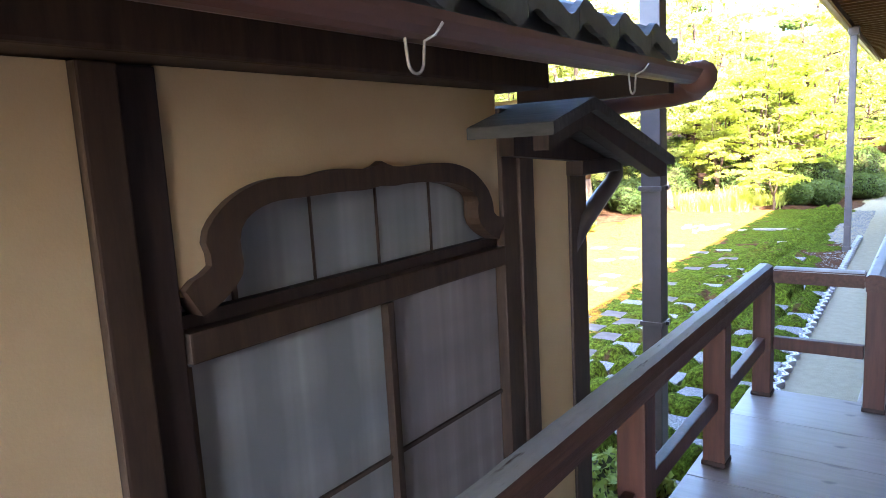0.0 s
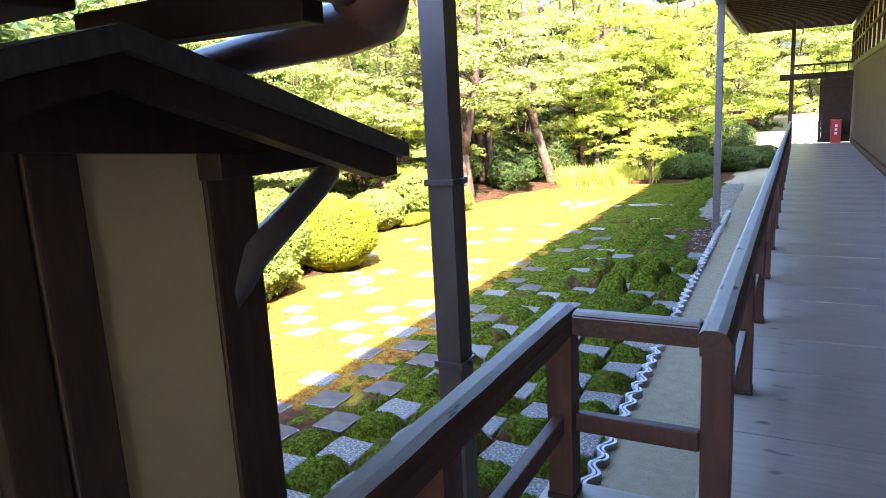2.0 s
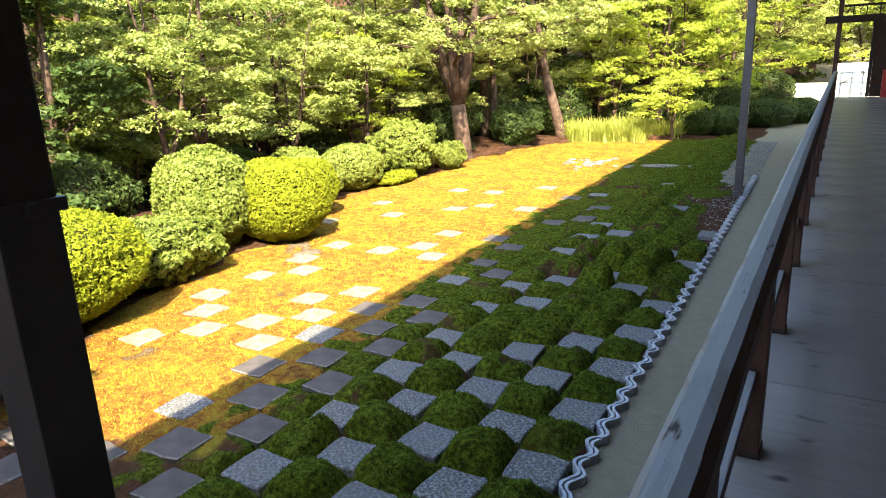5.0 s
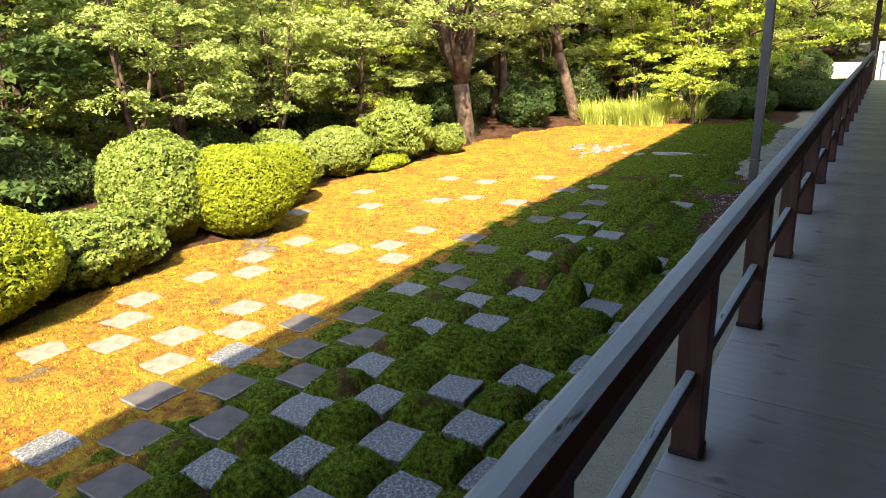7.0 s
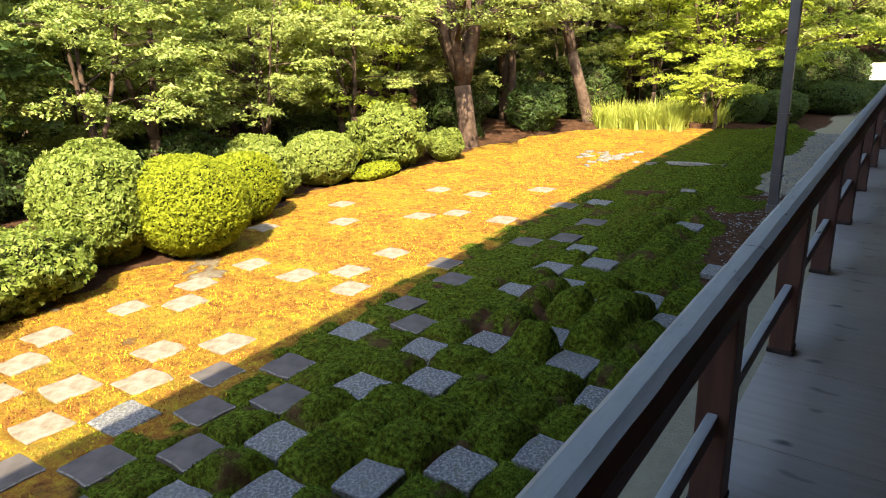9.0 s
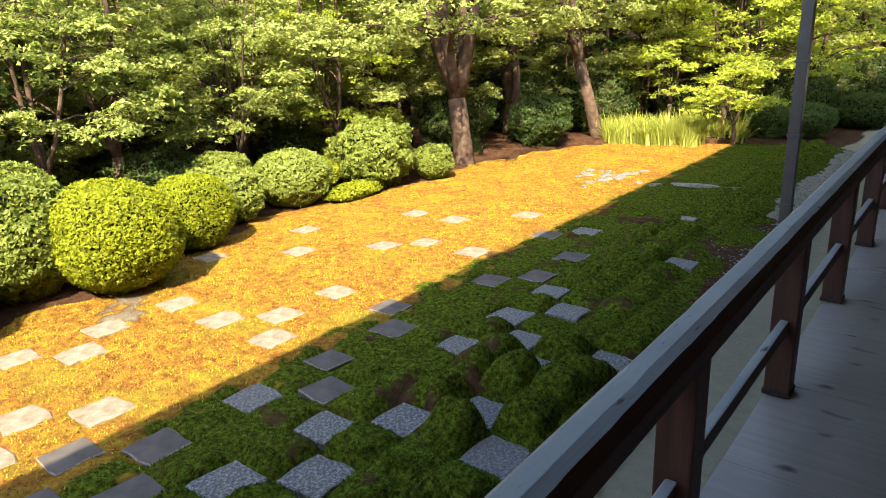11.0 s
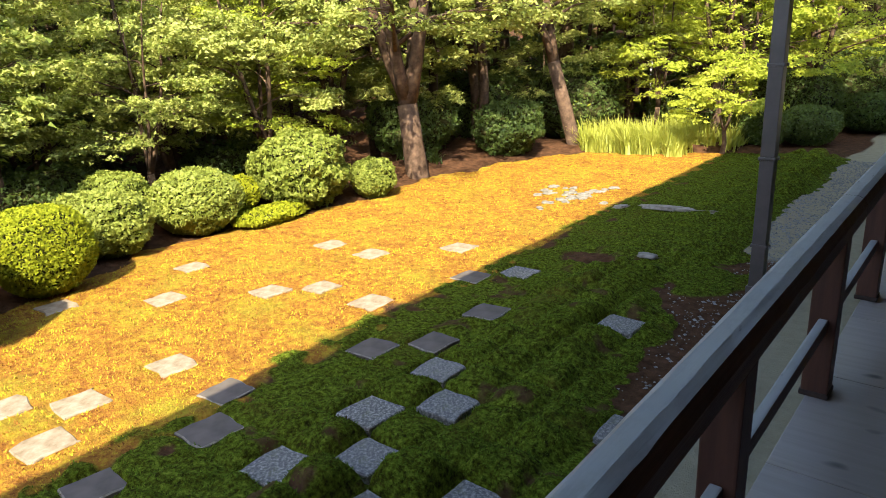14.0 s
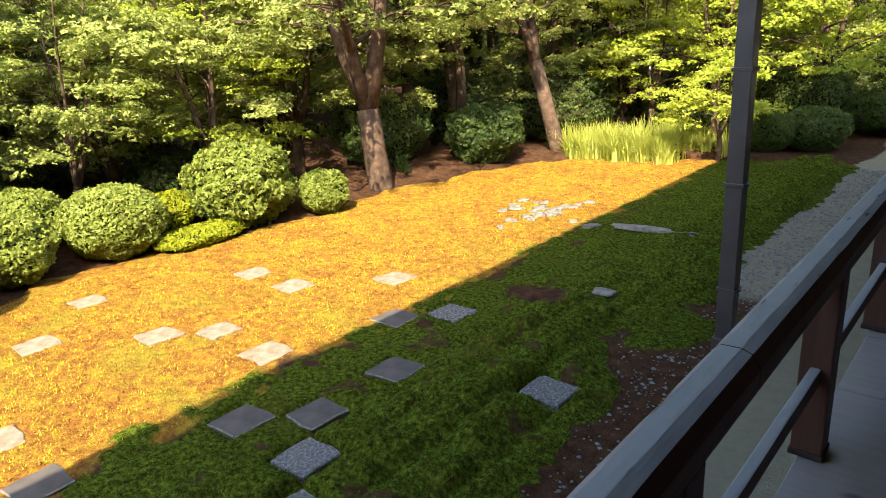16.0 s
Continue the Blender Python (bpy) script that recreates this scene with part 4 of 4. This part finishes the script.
CLIPPED = "clipped rounded azalea with fine yellow-green leaves"
BROAD = "round shrub with glossy pale green leaves"
shrub("azalea_bush", "large low clipped azalea dome, yellow-green in the sun", (-6.80, 7.35, 0), 1.2, 1.15, 1.2, AZALEA, 0.036, 42000, "clipped shrubs", 0.05, 9.0, rough=0.03)
shrub("leafy_shrub", BROAD + ", tall, beside the azaleas", (-7.45, 10.25, 0), 0.70, 0.66, 1.47, SHRUB, 0.050, 24000, "broad-leaved shrubs", 0.10)
shrub("azalea_bush", CLIPPED + ", dome-shaped", (-6.85, 11.0, 0), 0.80, 0.68, 1.24, AZALEA, 0.034, 34000, "clipped shrubs", 0.05, 9.0, rough=0.03)
shrub("azalea_bush", CLIPPED + ", the smaller of the pair", (-7.5, 12.35, 0), 0.50, 0.55, 1.02, AZALEA, 0.034, 18000, "clipped shrubs", 0.05, 8.0, rough=0.03)
shrub("leafy_shrub", "low spreading leafy shrub at the lawn edge", (-6.95, 8.9, 0), 0.72, 0.86, 0.78, SHRUB, 0.048, 17000, "broad-leaved shrubs", 0.16, rough=0.14)
shrub("leafy_shrub", "loose dark leafy shrub in the shade", (-5.7, 5.85, 0), 0.9, 0.72, 1.12, SHRUB, 0.050, 16000, "broad-leaved shrubs", 0.18, rough=0.16)
shrub("leafy_shrub", "small leafy plant at the foot of the downpipe", (-1.42, 4.45, 0), 0.30, 0.34, 0.50, SHRUB, 0.055, 2200, "broad-leaved shrubs", 0.2, rough=0.2)
shrub("leafy_shrub", BROAD + ", low and loose", (-8.40, 13.35, 0), 0.66, 0.62, 0.88, SHRUB, 0.048, 14000, "broad-leaved shrubs", 0.14, rough=0.1)
shrub("leafy_shrub", BROAD + ", compact", (-8.38, 14.7, 0), 0.62, 0.62, 0.95, SHRUB, 0.048, 15000, "broad-leaved shrubs", 0.06)
shrub("leafy_shrub", BROAD + ", open and rounded", (-8.3, 16.52, 0), 0.76, 0.72, 1.22, SHRUB, 0.058, 15000, "broad-leaved shrubs", 0.16, rough=0.14)
shrub("azalea_bush", "small round yellow-green bush on the lawn edge", (-7.75, 17.57, 0), 0.36, 0.38, 0.68, SHRUB, 0.040, 9000, "clipped shrubs", 0.12)
shrub("azalea_bush", "low bright yellow-green ground cover cushion", (-7.95, 15.6, 0), 0.35, 0.62, 0.26, AZALEA, 0.045, 4500, "clipped shrubs", 0.1)
shrub("azalea_bush", "small bright yellow-green bush between two larger shrubs", (-8.8, 15.65, 0.05), 0.36, 0.34, 0.58, AZALEA, 0.040, 5000, "clipped shrubs", 0.12)
shrub("leafy_shrub", BROAD + ", half hidden behind the others", (-9.25, 14.0, 0.1), 0.5, 0.45, 0.85, SHRUB, 0.050, 9000, "broad-leaved shrubs", 0.14, rough=0.1)
for x, y, r, h in ((-3.75, 25.1, 0.62, 0.85), (-3.0, 25.9, 0.66, 0.85), (-2.05, 28.4, 0.9, 0.9), (-1.15, 29.6, 0.6, 0.85), (-3.9, 28.6, 1.1, 1.5), (-2.6, 30.2, 1.2, 1.9)):
    shrub("evergreen_shrub", "dark round evergreen shrub in the shade", (x, y, 0), r, r, h, EVERGREEN, 0.062, 9000, "evergreen shrubs", 0.08)
for x, y, r, h in ((-9.6, 20.6, 0.9, 1.3), (-8.0, 21.9, 0.75, 1.15), (-9.8, 23.4, 1.0, 1.6), (-8.2, 25.2, 1.2, 1.9), (-6.0, 27.4, 1.1, 1.6), (-11.3, 17.2, 1.1, 1.4), (-11.0, 13.8, 1.0, 1.2), (-10.8, 10.0, 1.2, 1.5), (-10.2, 7.0, 1.2, 1.5)):
    shrub("evergreen_shrub", "dark leafy undergrowth shrub below the trees", (x, y, ground_z(x, y) - 0.05), r, r, h, EVERGREEN, 0.062, 10000, "evergreen shrubs", 0.2, rough=0.14)


def blades(place, rx, ry, n, height, mat, label):
    """A clump bed of long arching blades."""
    ob = holder("blade_plants", place, label, "grass plants")
    tufts = max(5, n // 45)
    tx, ty, th = (rng.rand(tufts) - 0.5) * 2 * rx, (rng.rand(tufts) - 0.5) * 2 * ry, 0.6 + 0.6 * rng.rand(tufts)
    pick = rng.randint(0, tufts, n)
    ang = rng.rand(n) * 6.283
    x, y = tx[pick] + 0.07 * rng.randn(n), ty[pick] + 0.07 * rng.randn(n)
    hh, w = height * th[pick] * (0.55 + 0.5 * rng.rand(n)), 0.014 + 0.014 * rng.rand(n)
    bend = 0.15 + 0.9 * rng.rand(n) ** 1.5
    dx, dy = np.cos(ang), np.sin(ang)
    rows = []
    for u in (0.0, 0.4, 0.75, 1.0):
        cx, cy, cz = x + dx * bend * hh * u * u, y + dy * bend * hh * u * u, hh * u * (1 - 0.35 * bend * u)
        ww = w * (1 - u) + 0.001
        rows += [np.stack([cx - dy * ww, cy + dx * ww, cz], -1), np.stack([cx + dy * ww, cy - dx * ww, cz], -1)]
    v = np.stack(rows, 1)
    for share in range(6):
        own = v[pick % 6 == share]
        k = np.arange(len(own)) * 8
        f = np.concatenate([np.stack([k + a, k + a + 1, k + a + 3, k + a + 2], -1) for a in (0, 2, 4)])
        tuft = new("tuft", raw("tuft", own.reshape(-1, 3), f, mat))
        tuft.parent = ob
    return ob


blades((-5.95, 23.9, 0), 1.1, 0.75, 3400, 0.72, IRIS, "bright yellow-green iris blades along the lawn's end")
blades((-4.75, 24.75, 0), 0.85, 0.5, 2400, 0.72, IRIS, "bright yellow-green iris blades along the lawn's end")
blades((-8.9, 20.3, 0.05), 0.5, 0.4, 260, 0.45, EVERGREEN, "dark green blade plants in a low tuft")

# trees: a few grown once, then set about the garden
green_a = tree("maple_tree", "spreading maple with layered light green foliage", 5.8, 2.6, 0.24, 27000, MAPLE, 0.074, (0.3, -0.2), 3, 0.10, 0.16)
green_b = tree("maple_tree", "slender maple with fine layered green foliage", 6.6, 2.3, 0.26, 26000, MAPLE, 0.074, (-0.5, 0.3), 2, 0.09, 0.14)
green_c = tree("maple_tree", "tall maple with open green foliage", 8.6, 2.9, 0.24, 30000, MAPLE, 0.085, (0.2, 0.5), 3, 0.14, 0.25, 0.5)
old = tree("maple_tree", "old thick-trunked maple forking low above the moss", 7.2, 3.0, 0.30, 33000, MAPLE, 0.074, (-0.5, -0.2), 5, 0.20, 0.19, 0.42, 0.36)
leaning = tree("maple_tree", "maple with a trunk that leans over the lawn's edge", 7.4, 2.6, 0.34, 27000, MAPLE, 0.074, (-1.9, -0.3), 3, 0.15, 0.26, 0.42, 0.2)
yellow = tree("maple_tree", "maple with bright yellow-green foliage", 6.4, 2.6, 0.22, 26000, MAPLE_YELLOW, 0.076, (0.2, 0.2), 3, 0.10, 0.2)
young = tree("young_maple", "young low maple with yellow-green leaves", 1.9, 0.9, 0.42, 7000, MAPLE_YELLOW, 0.062, (0.1, 0.0), 2, 0.045, 0.25, 0.22)
dark = tree("evergreen_tree", "tall dark evergreen in the wood behind", 10.5, 2.8, 0.05, 17000, EVERGREEN, 0.20, (0.2, 0.0), 3, 0.2, 0.08, 0.75)
old.matrix_basis = pose(-8.32, 19.28, 0.0)
leaning.matrix_basis = pose(-7.15, 23.3, 0.0)
young.matrix_basis = pose(-4.15, 23.95, 0.0)
green_a.matrix_basis = pose(-11.6, 16.2, ground_z(-11.6, 16.2), 0, 0, 200)
green_b.matrix_basis = pose(-10.6, 13.0, ground_z(-10.6, 13.0), 0, 0, 10)
green_c.matrix_basis = pose(-9.3, 22.6, ground_z(-9.3, 22.6), 0, 0, 120)
yellow.matrix_basis = pose(-5.2, 26.6, 0.0, 0, 0, 60)
dark.matrix_basis = pose(-15.5, 15.0, ground_z(-15.5, 15.0))
for kind, x, y, turn, scale in (
    (green_b, -11.4, 7.0, 140, 0.75), (green_a, -9.6, 5.0, 300, 0.75), (green_c, -13.2, 11.5, 30, 1.0), (green_b, -13.8, 17.8, 250, 1.1),
    (green_a, -11.0, 19.6, 10, 1.05), (green_c, -12.6, 22.5, 190, 1.0), (green_b, -10.6, 25.3, 70, 1.15), (green_c, -7.9, 27.6, 330, 1.05), (yellow, -3.4, 28.6, 200, 1.1),
    (green_a, -2.9, 32.5, 40, 1.2), (yellow, -6.8, 30.8, 130, 1.2), (green_c, -14.6, 6.2, 290, 0.8), (green_c, -13.2, 2.5, 210, 0.8), (green_a, -9.6, 0.5, 110, 0.8),
    (green_b, -16.4, 9.0, 20, 1.2), (green_c, -16.8, 20.5, 95, 1.15), (green_c, -15.2, 26.4, 15, 1.15), (green_b, -11.2, 30.5, 310, 1.3), (green_c, -4.6, 34.5, 260, 1.15),
    (green_c, -9.0, 35.5, 60, 1.25), (yellow, -0.4, 36.6, 10, 1.25), (green_c, 3.6, 36.5, 145, 1.2), (green_a, 0.9, 36.2, 170, 1.0),
    (green_a, 4.5, 37.0, 20, 1.3), (green_b, -12.9, 9.2, 310, 0.9), (green_a, -13.4, 14.4, 20, 1.0), (green_a, -13.2, 20.4, 100, 1.0), (green_b, -9.6, 17.0, 45, 0.8), (yellow, -15.6, 12.6, 0, 1.2), (green_a, -15.2, 18.6, 240, 1.2), (green_a, -9.9, 11.6, 150, 0.75), (green_a, -10.2, 15.0, 60, 0.62), (yellow, -10.4, 17.4, 190, 0.6), (green_b, -11.8, 12.3, 80, 0.62), (green_c, -1.5, 41.0, 20, 1.3), (yellow, -4.7, 27.6, 140, 0.85), (green_a, -8.9, 24.9, 30, 0.6), (green_a, -9.6, 20.8, 250, 0.55), (yellow, -6.4, 26.0, 320, 0.62), (green_b, -7.4, 26.6, 100, 0.8), (green_a, -10.6, 8.0, 210, 0.7),
):
    copy_thing(kind, pose(x, y, ground_z(x, y), 0, 0, turn) @ Matrix.Scale(scale, 4))
# The one at (-4.15, 3.95) stands unseen, added to shade the lawn corner.
for x, y, turn, scale in ((-18.5, 3.0, 40, 1.0), (-17.5, 12.0, 100, 1.05), (-18.8, 17.6, 160, 1.1), (-19.5, 22.8, 220, 1.1), (-18.6, 29.0, 280, 1.15), (-14.4, 32.8, 340, 1.15), (-14.8, 4.0, 70, 1.0),
                          (-10.5, 40.0, 10, 1.2), (-5.0, 44.0, 60, 1.3), (1.0, 46.0, 130, 1.3), (6.5, 42.0, 200, 1.2), (-11.6, 24.4, 60, 0.55), (-9.6, 28.0, 10, 0.6), (-5.6, 31.4, 200, 0.6), (-2.6, 35.5, 100, 0.6), (-22.0, 8.0, 20, 1.2), (-23.0, 15.0, 80, 1.3), (-23.5, 26.0, 140, 1.3), (-20.5, 36.0, 200, 1.3), (-16.0, -1.0, 30, 1.0), (-4.15, 3.95, 30, 0.32), (-10.3, 9.9, 200, 0.5)):
    copy_thing(dark, pose(x, y, ground_z(x, y), 0, 0, turn) @ Matrix.Scale(scale, 4))
for x, y, h, r in ((-7.9, 27.67, 2.9, 0.10), (-9.57, 29.46, 7.0, 0.26), (-9.04, 22.44, 4.5, 0.11), (-8.0, 28.9, 7.0, 0.13), (-8.9, 25.9, 7.5, 0.20), (-9.9, 21.7, 5.5, 0.10), (-6.3, 29.5, 7.0, 0.10), (-11.8, 27.3, 8.0, 0.18)):
    bm = bmesh.new()
    tube_into(bm, [(0, 0, -0.1), (0.05, 0.02, h * 0.3), (-0.06, 0.05, h * 0.65), (0.02, 0, h)], [r * 1.2, r, r * 0.8, r * 0.4], 10)
    ob = holder("bare_trunk", (x, y, ground_z(x, y)), "straight pale tree trunk standing in the wood", "tree", "garden trees")
    part("trunk", bm, BARK, ob, "", True)

lamp = holder("garden_lamp", (-8.3, 30.0, 0.0), "white garden lamp post with a flat round cap among the trees", "lamp post")
bm = bmesh.new()
tube_into(bm, [(0, 0, -0.1), (0, 0, 1.1), (0.01, 0, 2.0)], [0.085, 0.08, 0.075], 10)
part("post", bm, WHITE_PAINT, lamp, "", True)
bm = bmesh.new()
tube_into(bm, [(0, 0, 1.92), (0, 0, 1.99), (0, 0, 2.12), (0, 0, 2.18)], [0.12, 0.30, 0.31, 0.16], 14)
part("cap", bm, WHITE_PAINT, lamp, "", True)

# a pale wall added as a sunlit backdrop to brighten the doorway
tagged(thing("wall_garden", box(-0.35, 2.6, 34.0, 34.25, 0.0, 1.8, 0.01), WHITE_PLASTER, "pale plastered wall added as a bright backdrop beyond the doorway", "wall"), kind="structure")

tagged(thing("wall_garden_low", box(-1.75, -0.5, 33.0, 33.2, 0.0, 1.15, 0.02), WHITE_PLASTER, "low pale wall far behind the shrubs", "wall"), kind="structure")

# ---- moss sprigs over the ground ----


def sprigs(name, label, mat, n, lush, long):
    y = 4.2 + (20.0 if lush else 19.0) * rng.rand(n) ** 1.25
    x = -1.15 - 6.6 * rng.rand(n) ** (1.25 if lush else 0.8)
    h, green, gold, soil = garden(x, y)
    keep = rng.rand(n) < ((green if lush else gold * (1 - green)) ** 2)
    ci, cj = np.round((x - LAT_X) / CELL).astype(int), np.round((y - LAT_Y) / CELL).astype(int)
    keep &= ~cell_map[ci % 64, cj % 64] | (h > 0.045)
    x, y, h = x[keep], y[keep], h[keep]
    n = len(x)
    ang, lean = rng.rand(n) * 6.283, 0.5 + 0.9 * rng.rand(n)
    s = long * (0.6 + 0.8 * rng.rand(n))
    d = np.stack([np.cos(ang) * np.sin(lean), np.sin(ang) * np.sin(lean), np.cos(lean)], -1)
    w = np.stack([-np.sin(ang), np.cos(ang), 0 * ang], -1)
    root = np.stack([x, y, h - 0.004], -1)
    v = np.stack([root - w * (s * 0.24)[:, None], root + w * (s * 0.24)[:, None], root + d * s[:, None]], 1).reshape(-1, 3)
    f = np.arange(n * 3).reshape(-1, 3)
    tagged(new(name, raw(name, v, f, mat)), label, "moss", kind="stuff")


sprigs("green_moss", "lush green moss sprigs in soft mounds", MOSS_LUSH, 620000, True, 0.019)
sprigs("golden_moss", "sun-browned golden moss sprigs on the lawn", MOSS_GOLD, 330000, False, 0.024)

# pebbles along the sand strip and a worn line of pale stones
n = 9000
py = 13.2 + 11.0 * rng.rand(n) ** 0.8
px = edging_x(py) + 0.05 - 1.15 * rng.rand(n)
ph, g1, g2, g3 = garden(px, py)
keep = (g1 + g2 < 0.35) & (rng.rand(n) < np.where(py > 17.2, 1.0, 0.75 * bumps(px, py, 0.4, 41)))
base = np.array([(1, 0, 0), (0, 1, 0), (-1, 0, 0), (0, -1, 0), (0, 0, 0.7), (0, 0, -0.4)], float)
tri = np.array([(0, 1, 4), (1, 2, 4), (2, 3, 4), (3, 0, 4), (1, 0, 5), (2, 1, 5), (3, 2, 5), (0, 3, 5)])
centre = np.stack([px, py, ph + 0.004], -1)[keep]
m = len(centre)
size = (0.007 + 0.016 * rng.rand(m) ** 3)[:, None, None]
verts = centre[:, None] + base[None] * size * (0.7 + 0.6 * rng.rand(m, 6, 1))
faces = (tri[None] + 6 * np.arange(m)[:, None, None]).reshape(-1, 3)
tagged(new("gravel", raw("gravel", verts.reshape(-1, 3), faces, GREY_GRAVEL)), "grey loose gravel beside the sand strip", "gravel", kind="stuff")


r0 = random.Random(31)


def flat_rock(name, x, y, rx, ry, h, label, turn=0.0):
    bm = bmesh.new()
    bmesh.ops.create_icosphere(bm, subdivisions=3, radius=1.0)
    for v in bm.verts:
        k = 1 + 0.5 * noise.noise(v.co * 2.1 + Vector((x, y, 0))) + 0.3 * noise.noise(v.co * 5 + Vector((y, x, 0)))
        v.co = Vector((v.co.x * rx * k, v.co.y * ry * k, max(-0.5, min(0.55, v.co.z)) * h * (1 + 0.2 * noise.noise(v.co * 4))))
    ob = thing(name, bm, PALE_STONE, label, "stone", "pale flat stones", smooth=True)
    ob.matrix_basis = pose(x, y, ground_z(x, y) + 0.01, 0, 0, turn)


flat_rock("flat_stone", -3.12, 18.92, 0.52, 0.085, 0.05, "long pale flat stone lying on the moss", 4)
flat_rock("flat_stone", -2.62, 16.72, 0.11, 0.08, 0.05, "small pale stone lying on the moss")
for k in range(34):
    u, v = r0.gauss(0, 0.36), r0.gauss(0, 0.42)
    flat_rock("flat_stone", -4.85 + u, 19.05 + v, r0.uniform(0.04, 0.12), r0.uniform(0.03, 0.08), 0.03, "sunlit pale stone set flush in the browned moss", r0.uniform(0, 180))

# ---- pieces: paving stones, edging tiles and floorboards ----


def slab(seed):
    r = random.Random(seed)
    bm = bmesh.new()
    worn = 0.014 if seed < 10 else 0.024
    square = [(-1, -0.9), (-1, -0.3), (-1, 0.35), (-0.95, 0.9), (-0.9, 1), (-0.3, 1), (0.35, 1), (0.9, 1), (1, 0.9), (1, 0.3), (1, -0.35), (1, -0.9), (0.9, -1), (0.3, -1), (-0.35, -1), (-0.9, -1)]
    rim = [(0.168 * x + r.gauss(0, worn * 0.5), 0.168 * y + r.gauss(0, worn * 0.5)) for x, y in square]
    rings = [[bm.verts.new((x * s, y * s, z + r.uniform(-0.002, 0.002))) for x, y in rim] for s, z in ((1.0, -0.07), (1.0, -0.008), (0.94 if 5 <= seed < 10 else 0.95, 0.0))]
    for rank, (lower, upper) in enumerate(zip(rings, rings[1:])):
        for k in range(16):
            bm.faces.new((lower[k - 1], lower[k], upper[k], upper[k - 1])).material_index = rank
    bm.faces.new(rings[2])
    bmesh.ops.recalc_face_normals(bm, faces=bm.faces)
    return bm


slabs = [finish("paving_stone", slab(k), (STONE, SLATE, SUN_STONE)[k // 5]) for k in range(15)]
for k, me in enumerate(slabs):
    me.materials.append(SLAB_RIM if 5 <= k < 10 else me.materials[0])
r = random.Random(12)
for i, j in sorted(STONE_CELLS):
    # Slabs past the shadow edge take the sunlit copy, the shaded near corner SLATE.
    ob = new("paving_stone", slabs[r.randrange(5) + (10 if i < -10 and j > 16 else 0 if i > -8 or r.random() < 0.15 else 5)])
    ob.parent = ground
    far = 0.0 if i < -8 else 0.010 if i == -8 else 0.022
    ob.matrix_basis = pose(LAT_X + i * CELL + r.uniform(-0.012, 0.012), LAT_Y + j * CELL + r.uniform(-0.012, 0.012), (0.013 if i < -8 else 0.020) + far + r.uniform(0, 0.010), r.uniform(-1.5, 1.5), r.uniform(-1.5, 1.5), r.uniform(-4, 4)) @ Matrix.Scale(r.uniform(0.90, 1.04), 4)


def wave_tile():
    """One curved tile set on edge: half a wave long."""
    bm = bmesh.new()
    pts = [(0.032 * math.sin(math.pi * u), 0.1225 * u) for u in (0, 0.15, 0.3, 0.5, 0.7, 0.85, 1.0)]
    a = [(x - 0.011, y) for x, y in pts]
    b = [(x + 0.011, y) for x, y in pts]
    vs = [[bm.verts.new((x, y, z)) for x, y in row] for z in (-0.08, 0.055) for row in (a, b)]
    for k in range(len(pts) - 1):
        for p, q in ((0, 1), (1, 3), (3, 2), (2, 0)):
            bm.faces.new((vs[p][k], vs[p][k + 1], vs[q][k + 1], vs[q][k]))
    for k in (0, len(pts) - 1):
        bm.faces.new((vs[0][k], vs[1][k], vs[3][k], vs[2][k]))
    return finish("edge_tile", bm, EDGE_TILE)


edging = holder("tile_edging", (0, 0, 0), "wavy garden edging of grey curved roof tiles", "edging")
arc = wave_tile()
for row in (0, 1):
    for k in range(112):
        y = 4.6 + 0.1225 * k
        ob = new("edge_tile", arc)
        ob.parent = edging
        ob.location = (edging_x(y) + (0.034 if row else 0.0), y + r.uniform(-0.002, 0.002), r.uniform(-0.006, 0.006))
        ob.scale = (-1 if k % 2 else 1, 1, 1)

part("sub_floor", box(EDGE_X + 0.02, WALL_X - 0.08, START_Y + 0.02, END_Y - 0.02, FLOOR_Z - 0.075, FLOOR_Z - 0.05), DARK_WOOD, floor)
y = START_Y
while y < END_Y - 0.1:
    w = r.uniform(0.30, 0.42) if y < LAND_Y else r.uniform(0.36, 0.78)
    if y < LAND_Y < y + w + 0.12:
        w = LAND_Y - y
    w = min(w, END_Y - y)
    x0 = LAND_X if y < LAND_Y - 0.01 else EDGE_X
    ob = part("floorboard", box(-(WALL_X - 0.07 - x0) / 2, (WALL_X - 0.07 - x0) / 2, -w / 2 + 0.0015, w / 2 - 0.0015, -0.04, 0.0, 0.003), FLOOR_WOOD, floor)
    ob.location = ((x0 + WALL_X - 0.07) / 2, y + w / 2, FLOOR_Z - r.uniform(0.0, 0.002))
    y += w
